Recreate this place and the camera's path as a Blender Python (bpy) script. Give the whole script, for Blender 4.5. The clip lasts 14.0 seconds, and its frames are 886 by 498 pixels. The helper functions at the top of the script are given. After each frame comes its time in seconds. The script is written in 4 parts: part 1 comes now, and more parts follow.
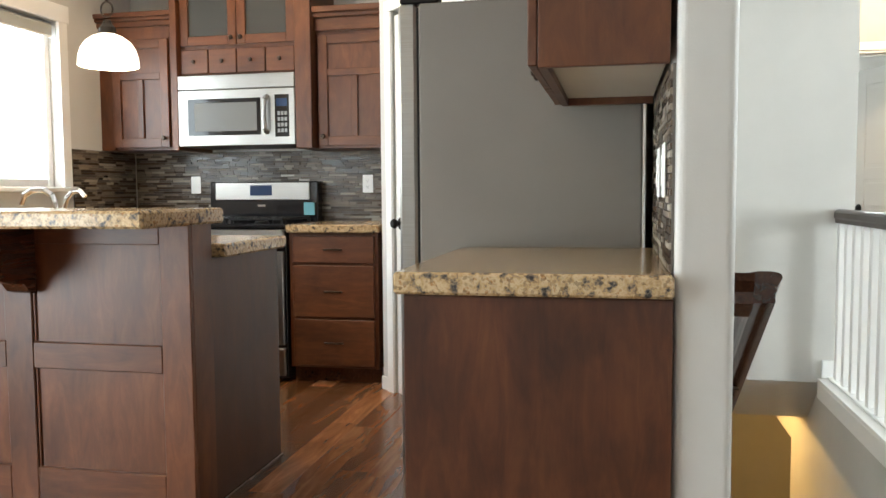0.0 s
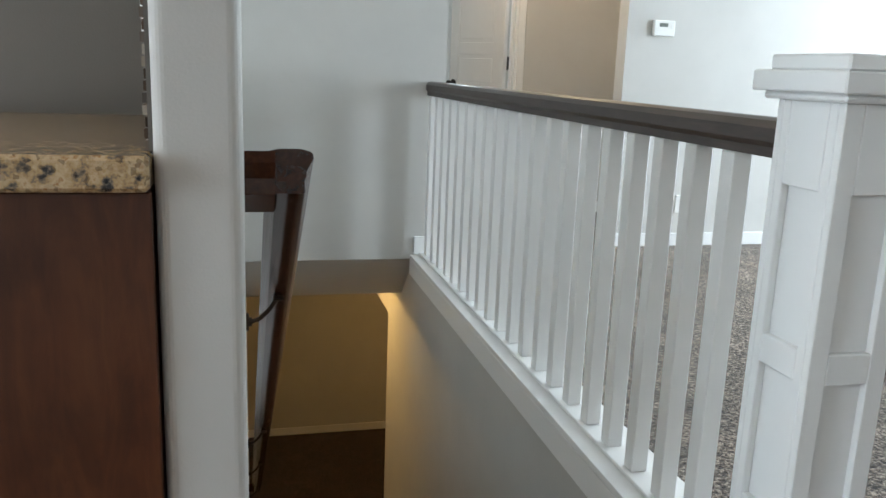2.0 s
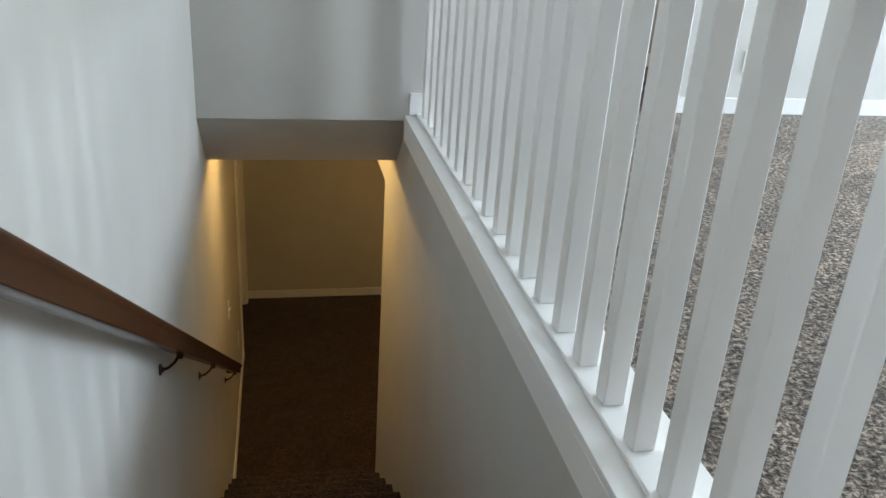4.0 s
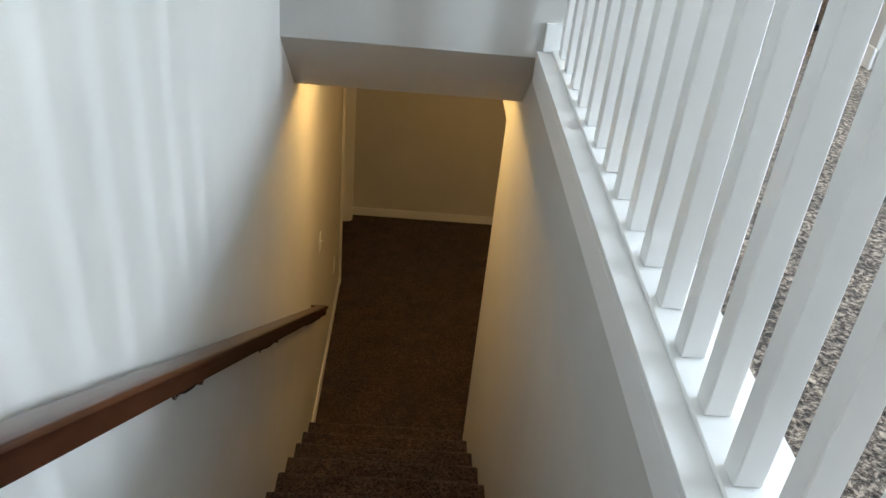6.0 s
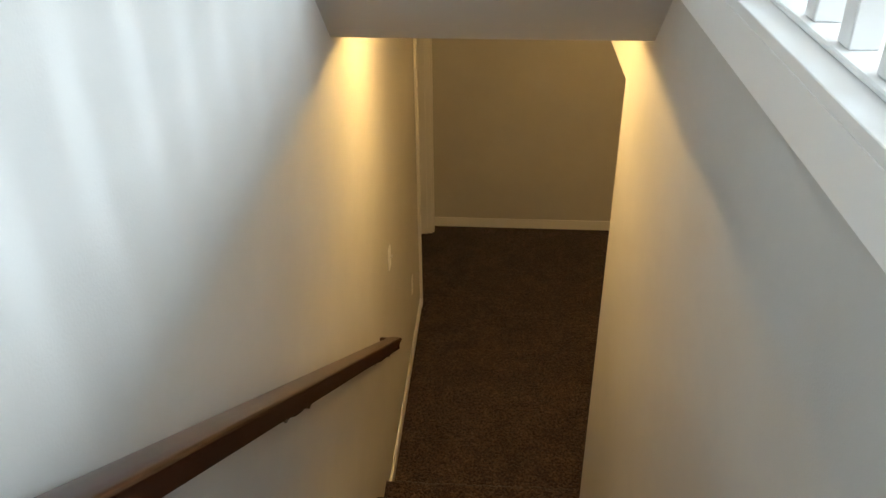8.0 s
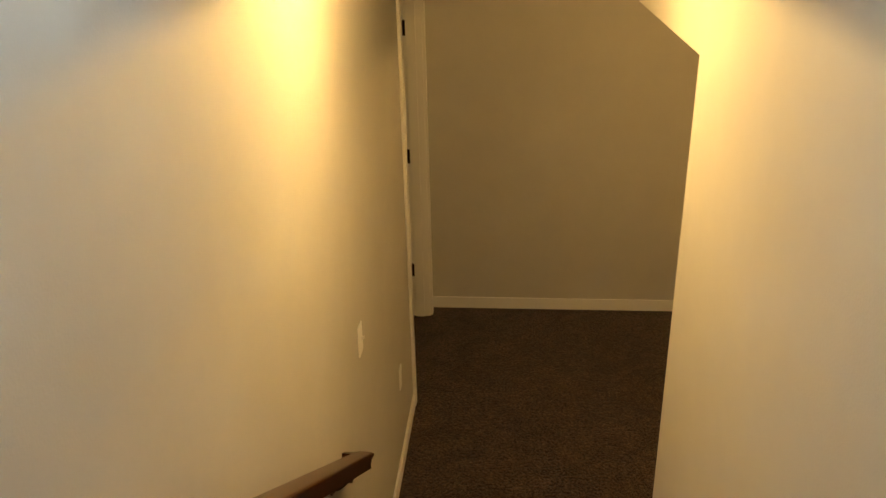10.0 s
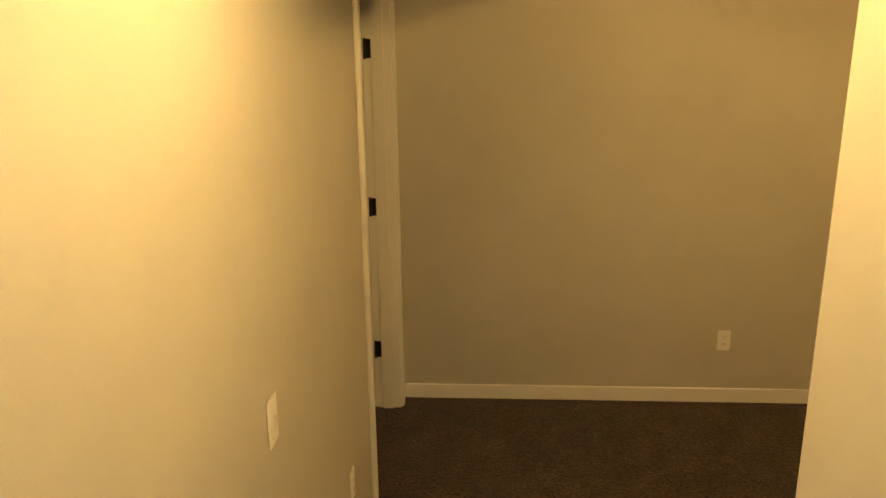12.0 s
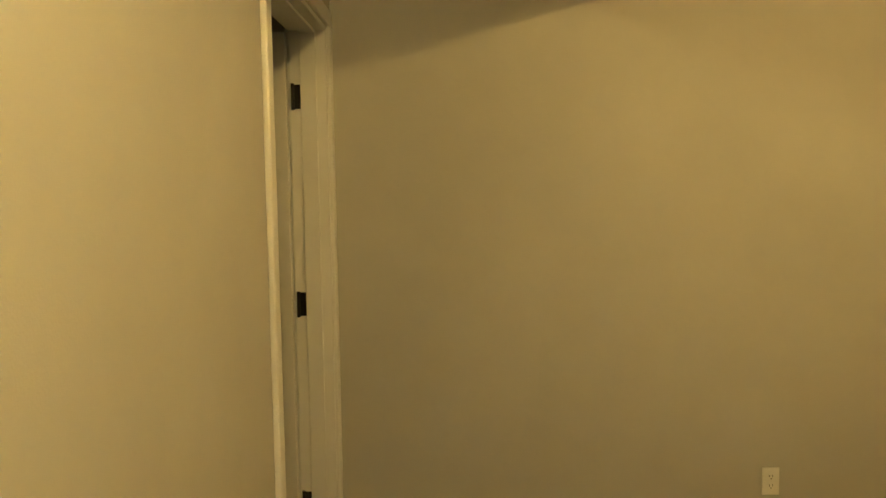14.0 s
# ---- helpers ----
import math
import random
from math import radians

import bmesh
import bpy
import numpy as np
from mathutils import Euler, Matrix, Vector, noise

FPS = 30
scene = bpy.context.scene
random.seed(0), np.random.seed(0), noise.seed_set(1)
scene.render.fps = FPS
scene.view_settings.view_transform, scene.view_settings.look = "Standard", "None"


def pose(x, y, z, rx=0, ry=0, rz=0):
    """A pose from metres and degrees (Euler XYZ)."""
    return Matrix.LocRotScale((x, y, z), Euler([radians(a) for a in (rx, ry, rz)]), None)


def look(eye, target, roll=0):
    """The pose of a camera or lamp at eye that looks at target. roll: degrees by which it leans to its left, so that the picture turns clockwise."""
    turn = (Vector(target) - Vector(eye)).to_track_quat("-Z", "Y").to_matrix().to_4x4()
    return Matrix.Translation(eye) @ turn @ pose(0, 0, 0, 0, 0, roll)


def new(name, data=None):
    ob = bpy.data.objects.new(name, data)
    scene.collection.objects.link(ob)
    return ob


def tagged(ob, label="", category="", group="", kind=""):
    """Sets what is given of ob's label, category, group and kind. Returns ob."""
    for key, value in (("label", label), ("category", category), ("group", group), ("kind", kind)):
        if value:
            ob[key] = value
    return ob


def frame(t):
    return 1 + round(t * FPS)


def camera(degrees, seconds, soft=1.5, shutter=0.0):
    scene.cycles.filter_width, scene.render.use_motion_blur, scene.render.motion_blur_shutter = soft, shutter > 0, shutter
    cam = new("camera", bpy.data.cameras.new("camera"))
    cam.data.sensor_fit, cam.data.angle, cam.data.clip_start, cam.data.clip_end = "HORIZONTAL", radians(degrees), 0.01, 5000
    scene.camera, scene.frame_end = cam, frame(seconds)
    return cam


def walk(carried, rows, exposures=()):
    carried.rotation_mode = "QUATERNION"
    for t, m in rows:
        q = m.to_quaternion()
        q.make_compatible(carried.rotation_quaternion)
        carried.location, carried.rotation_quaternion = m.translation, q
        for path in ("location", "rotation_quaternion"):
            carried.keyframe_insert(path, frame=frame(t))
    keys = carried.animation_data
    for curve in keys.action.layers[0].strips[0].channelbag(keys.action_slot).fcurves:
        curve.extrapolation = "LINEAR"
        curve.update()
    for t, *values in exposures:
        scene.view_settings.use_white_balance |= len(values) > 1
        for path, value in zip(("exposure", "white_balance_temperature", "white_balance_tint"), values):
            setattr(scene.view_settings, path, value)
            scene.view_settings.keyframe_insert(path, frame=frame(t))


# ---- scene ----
cam = camera(57.4, 14.0)

PATH = [
    (0, (-0.224, -1.611, 1.093), (-0.641, 0.34, 0.953), -0.4),
    (0.5, (-0.237, -1.509, 1.097), (-0.233, 0.483, 0.923), 0.1),
    (1, (-0.193, -1.389, 1.09), (0.277, 0.536, 0.82), 1.0),
    (1.5, (-0.085, -1.216, 1.075), (0.378, 0.704, 0.753), 0.5),
    (2, (-0.002, -1.08, 1.05), (0.477, 0.813, 0.616), 2.2),
    (2.2, (0.016, -1.007, 1.043), (0.554, 0.854, 0.542), 2.7),
    (4.5, (0.451, -0.078, 0.931), (0.681, 1.711, 0.068), 3.6),
    (5, (0.491, 0.107, 0.927), (0.467, 1.869, -0.019), 2.4),
    (5.5, (0.476, 0.316, 0.923), (0.565, 2.042, -0.082), 5.5),
    (6, (0.485, 0.486, 0.894), (0.589, 2.19, -0.148), 5.9),
    (6.5, (0.501, 0.713, 0.741), (0.426, 2.404, -0.324), 3.3),
    (7, (0.47, 0.936, 0.58), (0.376, 2.619, -0.496), 1.7),
    (7.5, (0.476, 1.13, 0.471), (0.379, 2.823, -0.59), 0.7),
    (8, (0.5, 1.333, 0.365), (0.375, 3.049, -0.655), -0.5),
    (8.2, (0.491, 1.431, 0.316), (0.363, 3.15, -0.698), -1.1),
    (10.5, (0.512, 2.399, -0.374), (0.354, 4.25, -1.112), -1.2),
    (11, (0.484, 2.608, -0.527), (0.391, 4.489, -1.203), 0.0),
    (11.5, (0.488, 2.821, -0.656), (0.41, 4.719, -1.281), -0.6),
    (12, (0.487, 3.028, -0.772), (0.368, 4.941, -1.341), -0.7),
    (12.5, (0.46, 3.261, -0.914), (0.449, 5.198, -1.414), -0.1),
    (13, (0.473, 3.499, -1.057), (0.393, 5.462, -1.433), -1.5),
    (13.5, (0.436, 3.726, -1.205), (0.358, 5.709, -1.456), -1.1),
    (14, (0.456, 3.942, -1.271), (0.437, 5.935, -1.438), -0.8),
]
EXPOSURES = [(0, 0.18, 6950, 10), (0.5, 0.22, 6850, 10), (1.0, -0.12, 6600, 10), (1.5, -0.42, 6450, 10), (2.0, -0.5, 6400, 10), (5.0, -0.28, 6300, 10), (7.5, 0.30, 6180, 11), (8.2, 0.4, 6350, 9), (10.5, 0.6, 7250, 9), (11, 0.64, 7300, 10), (12.5, 1.1, 7100, 0), (14, 1.09, 6250, -8)]
walk(cam, [(t, look(e, g, r)) for t, e, g, r in PATH], EXPOSURES)

# ---- world, lights and exposure ----
world = bpy.data.worlds.new("sky")
scene.world = world
world.use_nodes = True
wn = world.node_tree.nodes
sky = wn.new("ShaderNodeTexSky")
sky.sky_type, sky.sun_disc = "NISHITA", False
sky.sun_elevation, sky.sun_rotation = radians(33), radians(119)
wn["Background"].inputs["Strength"].default_value = 0.12
world.node_tree.links.new(sky.outputs[0], wn["Background"].inputs["Color"])

H = -2.855           # lower floor
LC = -0.315          # lower ceiling
CEIL = 2.9           # upper ceiling
WX = 0.947           # stair's open side wall
EY = 3.36            # end wall over the stairs


def lamp(name, kind, power, colour, m, **more):
    data = bpy.data.lights.new(name, kind)
    data.energy, data.color = power, colour
    for k, v in more.items():
        if k == "size_y":
            data.shape, data.size_y = "RECTANGLE", v
        elif k == "size":
            data.size = v
        elif k == "spot":
            data.spot_size = radians(v)
        elif k == "blend":
            data.spot_blend = v
        elif k == "soft":
            data.shadow_soft_size = v
    ob = new(name, data)
    ob.matrix_world = m
    return ob


DAY = (0.74, 0.885, 1.0)
sun = lamp("sun", "SUN", 3.0, (1.0, 0.95, 0.87), look((0, 0, 0), (-1.0, 0.55, -0.72)))
sun.data.angle = radians(0.6)
lamp("window_light_living", "AREA", 235, DAY, pose(5.93, 1.0, 1.45, 90, 0, 90), size=0.76, size_y=1.9)
lamp("window_light_living_far", "AREA", 235, DAY, pose(5.93, 2.76, 1.45, 90, 0, 90), size=0.76, size_y=1.9)
lamp("window_light_front", "AREA", 10, DAY, pose(3.6, -3.93, 1.35, 90, 0, 0), size=2.2, size_y=1.8)
lamp("window_light_kitchen", "AREA", 34, DAY, pose(-3.5, 1.95, 1.62, 90, 0, -90), size=1.3, size_y=1.0)
lamp("window_light_dining", "AREA", 72, DAY, pose(-3.5, -1.2, 1.2, 90, 0, -90), size=1.7, size_y=2.0)
# unseen fill added before the far room's solid wall to brighten room and door
lamp("window_light_bedroom", "AREA", 110, DAY, pose(1.6, 7.9, 1.6, 90, 0, 180), size=1.2, size_y=1.2)
lamp("recessed_bulb_hall", "SPOT", 46, (1.0, 0.63, 0.22), pose(0.42, 4.17, LC - 0.01), spot=178, blend=0.05, soft=0.07)
lamp("recessed_bulb_room", "POINT", 24, (1.0, 0.59, 0.19), pose(1.9, 5.4, LC - 0.05), soft=0.04)
lamp("pendant_bulb", "POINT", 6, (1.0, 0.80, 0.55), pose(-2.16, 1.30, 1.60), soft=0.03)
lamp("kitchen_bulb", "SPOT", 60, (1.0, 0.72, 0.42), pose(-2.3, 2.1, CEIL - 0.02), spot=150, blend=0.4, soft=0.06)
lamp("kitchen_bulb_front", "SPOT", 44, (1.0, 0.72, 0.42), pose(-2.9, -0.3, CEIL - 0.02), spot=150, blend=0.4, soft=0.06)
# added warm fill, no known lamp there; warms the wall end and panels
lamp("dining_bulb", "SPOT", 44, (1.0, 0.74, 0.46), pose(-1.9, -2.3, CEIL - 0.02), spot=150, blend=0.4, soft=0.06)
# added fill without a fixture, warms the hallway walls and the far door leaf
lamp("hall_bulb", "POINT", 42, (1.0, 0.78, 0.52), pose(1.45, 3.95, 2.55), soft=0.06)


# ---- materials ----
def mat(name, base, rough=0.6, metal=0.0, spec=0.5):
    m = bpy.data.materials.new(name)
    m.use_nodes = True
    b = m.node_tree.nodes["Principled BSDF"]
    b.inputs["Base Color"].default_value = (*base, 1)
    b.inputs["Roughness"].default_value = rough
    b.inputs["Metallic"].default_value = metal
    b.inputs["Specular IOR Level"].default_value = spec
    m.diffuse_color = (*base, 1)
    return m


def nd(m, kind, **ins):
    n = m.node_tree.nodes.new(kind)
    for k, v in ins.items():
        n.inputs[k.replace("_", " ")].default_value = v
    return n


def link(m, a, b):
    m.node_tree.links.new(a, b)


def coords(m, scale=(1, 1, 1), shift=False):
    tc = nd(m, "ShaderNodeTexCoord")
    mp = nd(m, "ShaderNodeMapping")
    mp.inputs["Scale"].default_value = scale
    link(m, tc.outputs["Object"], mp.inputs["Vector"])
    if shift:
        info = nd(m, "ShaderNodeObjectInfo")
        mul = nd(m, "ShaderNodeMath")
        mul.operation = "MULTIPLY"
        mul.inputs[1].default_value = 37.0
        link(m, info.outputs["Random"], mul.inputs[0])
        link(m, mul.outputs[0], mp.inputs["Location"])
    return mp.outputs["Vector"]


def ramp(m, fac, stops):
    r = nd(m, "ShaderNodeValToRGB")
    e = r.color_ramp.elements
    while len(e) < len(stops):
        e.new(0.5)
    for el, (p, c) in zip(e, stops):
        el.position, el.color = p, (*c, 1)
    link(m, fac, r.inputs["Fac"])
    return r.outputs["Color"]


def bump(m, height, strength, dist):
    b = nd(m, "ShaderNodeBump", Strength=strength, Distance=dist)
    link(m, height, b.inputs["Height"])
    link(m, b.outputs["Normal"], m.node_tree.nodes["Principled BSDF"].inputs["Normal"])
    return b


def tex(m, vec, scale, detail=4, rough=0.55, dist=0.0):
    n = nd(m, "ShaderNodeTexNoise", Scale=scale, Detail=detail, Roughness=rough, Distortion=dist)
    link(m, vec, n.inputs["Vector"])
    return n.outputs["Fac"]


def bsdf(m):
    return m.node_tree.nodes["Principled BSDF"]


def mixc(m, fac, a, b, mode="MIX"):
    n = nd(m, "ShaderNodeMix")
    n.data_type, n.blend_type = "RGBA", mode
    for sock, v in ((n.inputs[0], fac), (n.inputs[6], a), (n.inputs[7], b)):
        if isinstance(v, (float, int)):
            sock.default_value = v
        elif isinstance(v, tuple):
            sock.default_value = (*v, 1)
        else:
            link(m, v, sock)
    return n.outputs[2]


def paint(name, base, rough=0.75, peel=0.35, soil=0.06):
    m = mat(name, base, rough)
    v = coords(m)
    big = tex(m, v, 1.3, 5, 0.6)
    dark = tuple(c * (1 - 2 * soil) for c in base)
    link(m, ramp(m, big, [(0.3, dark), (0.7, base)]), bsdf(m).inputs["Base Color"])
    fine = tex(m, v, 190, 3, 0.6)
    bump(m, fine, peel, 0.0012)
    return m


def wood(name, dark, mid, light, scale, rough=0.35, gloss=0.5, blotch=0.5):
    """Stained wood; scale: noise scale along x, y, z (small along the grain)."""
    m = mat(name, mid, rough, 0, gloss)
    v = coords(m, scale, True)
    g = tex(m, v, 6.0, 7, 0.65, 0.6)
    c1 = ramp(m, g, [(0.25, dark), (0.5, mid), (0.78, light)])
    v2 = coords(m, tuple(0.7 + 0.12 * s for s in scale), True)
    b = tex(m, v2, 3.2, 4, 0.6, 0.4)
    c2 = ramp(m, b, [(0.3, (1 - blotch,) * 3), (0.65, (1, 1, 1))])
    link(m, mixc(m, 1.0, c1, c2, "MULTIPLY"), bsdf(m).inputs["Base Color"])
    r = nd(m, "ShaderNodeMapRange")
    link(m, g, r.inputs["Value"])
    r.inputs["To Min"].default_value, r.inputs["To Max"].default_value = rough * 0.8, rough * 1.3
    link(m, r.outputs[0], bsdf(m).inputs["Roughness"])
    bump(m, g, 0.12, 0.002)
    return m


M_WALL = paint("wall_paint_greige", (0.60, 0.58, 0.545), 0.7)
M_CEIL = paint("ceiling_paint", (0.74, 0.72, 0.68), 0.85, 0.8)
M_TRIM = paint("trim_paint_white", (0.86, 0.85, 0.83), 0.35, 0.06, 0.03)
M_DOOR = paint("door_paint_white", (0.76, 0.75, 0.73), 0.45, 0.1, 0.03)
CH = ((0.085, 0.025, 0.009), (0.135, 0.042, 0.014), (0.205, 0.075, 0.026))
M_WOODZ = wood("stained_alder_upright", *CH, (3.6, 3.6, 0.9), 0.36)
M_WOODX = wood("stained_alder_level", *CH, (0.9, 5, 5), 0.36)
M_WOODY = wood("stained_alder_along", *CH, (5, 0.9, 5), 0.36)
M_WOODE = wood("stained_alder_end_panel", (0.045, 0.013, 0.006), (0.090, 0.027, 0.010), (0.145, 0.050, 0.018), (4.2, 4.2, 0.8), 0.4, 0.5, 0.6)
M_RAIL = wood("dark_stained_rail", (0.034, 0.012, 0.006), (0.070, 0.022, 0.010), (0.12, 0.040, 0.018), (12, 0.9, 12), 0.24, 0.6)
M_RAILG = wood("dark_grey_stained_rail", (0.025, 0.016, 0.014), (0.055, 0.036, 0.030), (0.09, 0.06, 0.05), (12, 0.9, 12), 0.35, 0.5)
M_ENDP = wood("dark_stained_end_panel", (0.060, 0.024, 0.014), (0.085, 0.034, 0.020), (0.12, 0.052, 0.03), (5, 5, 0.9), 0.45)
M_BLACK = mat("black_metal", (0.012, 0.011, 0.011), 0.4, 0.6)
M_BRONZE = mat("oil_rubbed_bronze", (0.05, 0.035, 0.025), 0.35, 0.8)
M_PLASTIC = mat("white_plastic", (0.90, 0.89, 0.86), 0.3)
M_SLOT = mat("dark_slot", (0.03, 0.03, 0.03), 0.6)
M_BLACKGL = mat("black_glass", (0.012, 0.012, 0.014), 0.08)
M_CHROME = mat("chrome", (0.75, 0.75, 0.76), 0.12, 1.0)
M_SCREEN = mat("display_glass", (0.02, 0.04, 0.09), 0.1)
M_LINER = paint("cabinet_liner_pale", (0.62, 0.58, 0.50), 0.5, 0.05)

M_STEEL = mat("brushed_steel", (0.62, 0.60, 0.57), 0.3, 1.0)
_v = coords(M_STEEL, (2, 60, 260))
_g = tex(M_STEEL, _v, 3, 4)
bump(M_STEEL, _g, 0.15, 0.0008)
link(M_STEEL, ramp(M_STEEL, _g, [(0.3, (0.33, 0.315, 0.295)), (0.7, (0.42, 0.405, 0.38))]), bsdf(M_STEEL).inputs["Base Color"])

M_FRIDGE = mat("grey_textured_enamel", (0.25, 0.235, 0.21), 0.5)
_v = coords(M_FRIDGE)
bump(M_FRIDGE, tex(M_FRIDGE, _v, 320, 2), 0.5, 0.0012)
link(M_FRIDGE, ramp(M_FRIDGE, tex(M_FRIDGE, _v, 2.5, 4), [(0.3, (0.165, 0.146, 0.124)), (0.7, (0.190, 0.169, 0.143))]), bsdf(M_FRIDGE).inputs["Base Color"])

M_GRANITE = mat("speckled_granite", (0.45, 0.37, 0.24), 0.16, 0, 0.6)
_v = coords(M_GRANITE)
_a = tex(M_GRANITE, _v, 40, 5, 0.62, 0.15)
_c = ramp(M_GRANITE, _a, [(0.35, (0.04, 0.036, 0.034)), (0.41, (0.20, 0.15, 0.10)), (0.46, (0.41, 0.26, 0.12)), (0.56, (0.53, 0.39, 0.23)), (0.65, (0.33, 0.17, 0.065))])
_vo = nd(M_GRANITE, "ShaderNodeTexVoronoi", Scale=150.0)
link(M_GRANITE, _v, _vo.inputs["Vector"])
_s = ramp(M_GRANITE, _vo.outputs["Color"], [(0.22, (0.16, 0.13, 0.11)), (0.34, (1, 1, 1))])
link(M_GRANITE, mixc(M_GRANITE, 0.5, _c, _s, "MULTIPLY"), bsdf(M_GRANITE).inputs["Base Color"])


def carpet_mat(name, dark, mid, light):
    m = mat(name, mid, 0.95, 0, 0.15)
    v = coords(m)
    a = tex(m, v, 75, 3, 0.7, 0.5)
    big = tex(m, v, 6, 7, 0.72, 1.0)
    c = ramp(m, a, [(0.38, dark), (0.50, mid), (0.62, light)])
    c2 = ramp(m, big, [(0.36, (0.5, 0.5, 0.5)), (0.50, (0.82, 0.82, 0.82)), (0.62, (1.12, 1.12, 1.12))])
    link(m, mixc(m, 1.0, c, c2, "MULTIPLY"), bsdf(m).inputs["Base Color"])
    bump(m, a, 1.0, 0.010)
    bsdf(m).inputs["Sheen Weight"].default_value = 0.15
    return m


M_CARPET = carpet_mat("brown_shag_carpet", (0.014, 0.008, 0.006), (0.046, 0.027, 0.020), (0.115, 0.072, 0.052))
M_CARPETU = carpet_mat("speckled_shag_carpet", (0.020, 0.014, 0.011), (0.15, 0.115, 0.09), (0.50, 0.41, 0.33))

M_PLANK = mat("walnut_laminate", (0.2, 0.09, 0.04), 0.22, 0, 0.5)
_v = coords(M_PLANK, (7, 0.9, 7), True)
_g = tex(M_PLANK, _v, 2.0, 6, 0.6, 1.1)
_c = ramp(M_PLANK, _g, [(0.25, (0.07, 0.026, 0.012)), (0.5, (0.19, 0.08, 0.035)), (0.78, (0.36, 0.18, 0.085))])
_i = nd(M_PLANK, "ShaderNodeObjectInfo")
_t = ramp(M_PLANK, _i.outputs["Random"], [(0.0, (0.45, 0.40, 0.36)), (0.5, (0.95, 0.90, 0.85)), (1.0, (1.9, 1.8, 1.65))])
link(M_PLANK, mixc(M_PLANK, 1.0, _c, _t, "MULTIPLY"), bsdf(M_PLANK).inputs["Base Color"])
bump(M_PLANK, _g, 0.08, 0.001)

M_TILE = mat("glass_stone_mosaic", (0.2, 0.17, 0.13), 0.12)
_geo = nd(M_TILE, "ShaderNodeNewGeometry")
_c = ramp(M_TILE, _geo.outputs["Random Per Island"], [(0.0, (0.030, 0.020, 0.014)), (0.3, (0.085, 0.055, 0.035)), (0.5, (0.15, 0.115, 0.085)), (0.7, (0.045, 0.033, 0.026)), (0.88, (0.24, 0.19, 0.14)), (1.0, (0.38, 0.34, 0.28))])
link(M_TILE, _c, bsdf(M_TILE).inputs["Base Color"])
_r = nd(M_TILE, "ShaderNodeMapRange")
link(M_TILE, _geo.outputs["Random Per Island"], _r.inputs["Value"])
_r.inputs["To Min"].default_value, _r.inputs["To Max"].default_value = 0.12, 0.5
link(M_TILE, _r.outputs[0], bsdf(M_TILE).inputs["Roughness"])
M_GROUT = mat("grey_grout", (0.13, 0.115, 0.10), 0.9)

M_GLASS = mat("window_glass", (1, 1, 1), 0.0)
bsdf(M_GLASS).inputs["Transmission Weight"].default_value = 1.0
bsdf(M_GLASS).inputs["IOR"].default_value = 1.0
M_FROST = mat("seeded_cabinet_glass", (0.05, 0.05, 0.047), 0.25)
M_SHADE = mat("lit_opal_glass", (0.9, 0.88, 0.82), 0.3)
bsdf(M_SHADE).inputs["Emission Color"].default_value = (1.0, 0.90, 0.74, 1)
bsdf(M_SHADE).inputs["Emission Strength"].default_value = 2.2
M_BULB = mat("lit_bulb", (1, 0.9, 0.7), 0.3)
bsdf(M_BULB).inputs["Emission Color"].default_value = (1.0, 0.75, 0.42, 1)
bsdf(M_BULB).inputs["Emission Strength"].default_value = 12
M_GRASS = mat("lawn", (0.07, 0.11, 0.035), 0.9)
link(M_GRASS, ramp(M_GRASS, tex(M_GRASS, coords(M_GRASS), 1.5, 6), [(0.3, (0.045, 0.08, 0.02)), (0.7, (0.10, 0.13, 0.05))]), bsdf(M_GRASS).inputs["Base Color"])
M_SIDING = paint("house_siding", (0.42, 0.40, 0.36), 0.8, 0.1)

# ---- builders ----
BASE = {}


def box(bm, x0, x1, y0, y1, z0, z1, bev=0.0, seg=1):
    r = bmesh.ops.create_cube(bm, size=1.0)
    vs = r["verts"]
    for v in vs:
        v.co.x = x0 + (v.co.x + 0.5) * (x1 - x0)
        v.co.y = y0 + (v.co.y + 0.5) * (y1 - y0)
        v.co.z = z0 + (v.co.z + 0.5) * (z1 - z0)
    if bev > 0:
        es = list({e for v in vs for e in v.link_edges})
        bmesh.ops.bevel(bm, geom=es, offset=bev, segments=seg, profile=0.5, affect="EDGES", clamp_overlap=True)
    return bm


def boxes(*rows, bev=0.0):
    bm = bmesh.new()
    for r in rows:
        box(bm, *r, bev=bev)
    return bm


def cyl(bm, a, b, r0, r1=None, seg=20, caps=True):
    a, b = Vector(a), Vector(b)
    d = b - a
    m = Matrix.Translation((a + b) / 2) @ d.to_track_quat("Z", "Y").to_matrix().to_4x4()
    bmesh.ops.create_cone(bm, cap_ends=caps, segments=seg, radius1=r0, radius2=r0 if r1 is None else r1, depth=d.length, matrix=m)
    return bm


def lathe(bm, profile, centre, seg=32):
    """Turns (radius, z) points round the upright axis through centre."""
    rings = []
    for r, z in profile:
        rings.append([bm.verts.new((centre[0] + r * math.cos(2 * math.pi * k / seg), centre[1] + r * math.sin(2 * math.pi * k / seg), centre[2] + z)) for k in range(seg)])
    for p, q in zip(rings, rings[1:]):
        for k in range(seg):
            bm.faces.new((p[k], p[(k + 1) % seg], q[(k + 1) % seg], q[k]))
    return bm


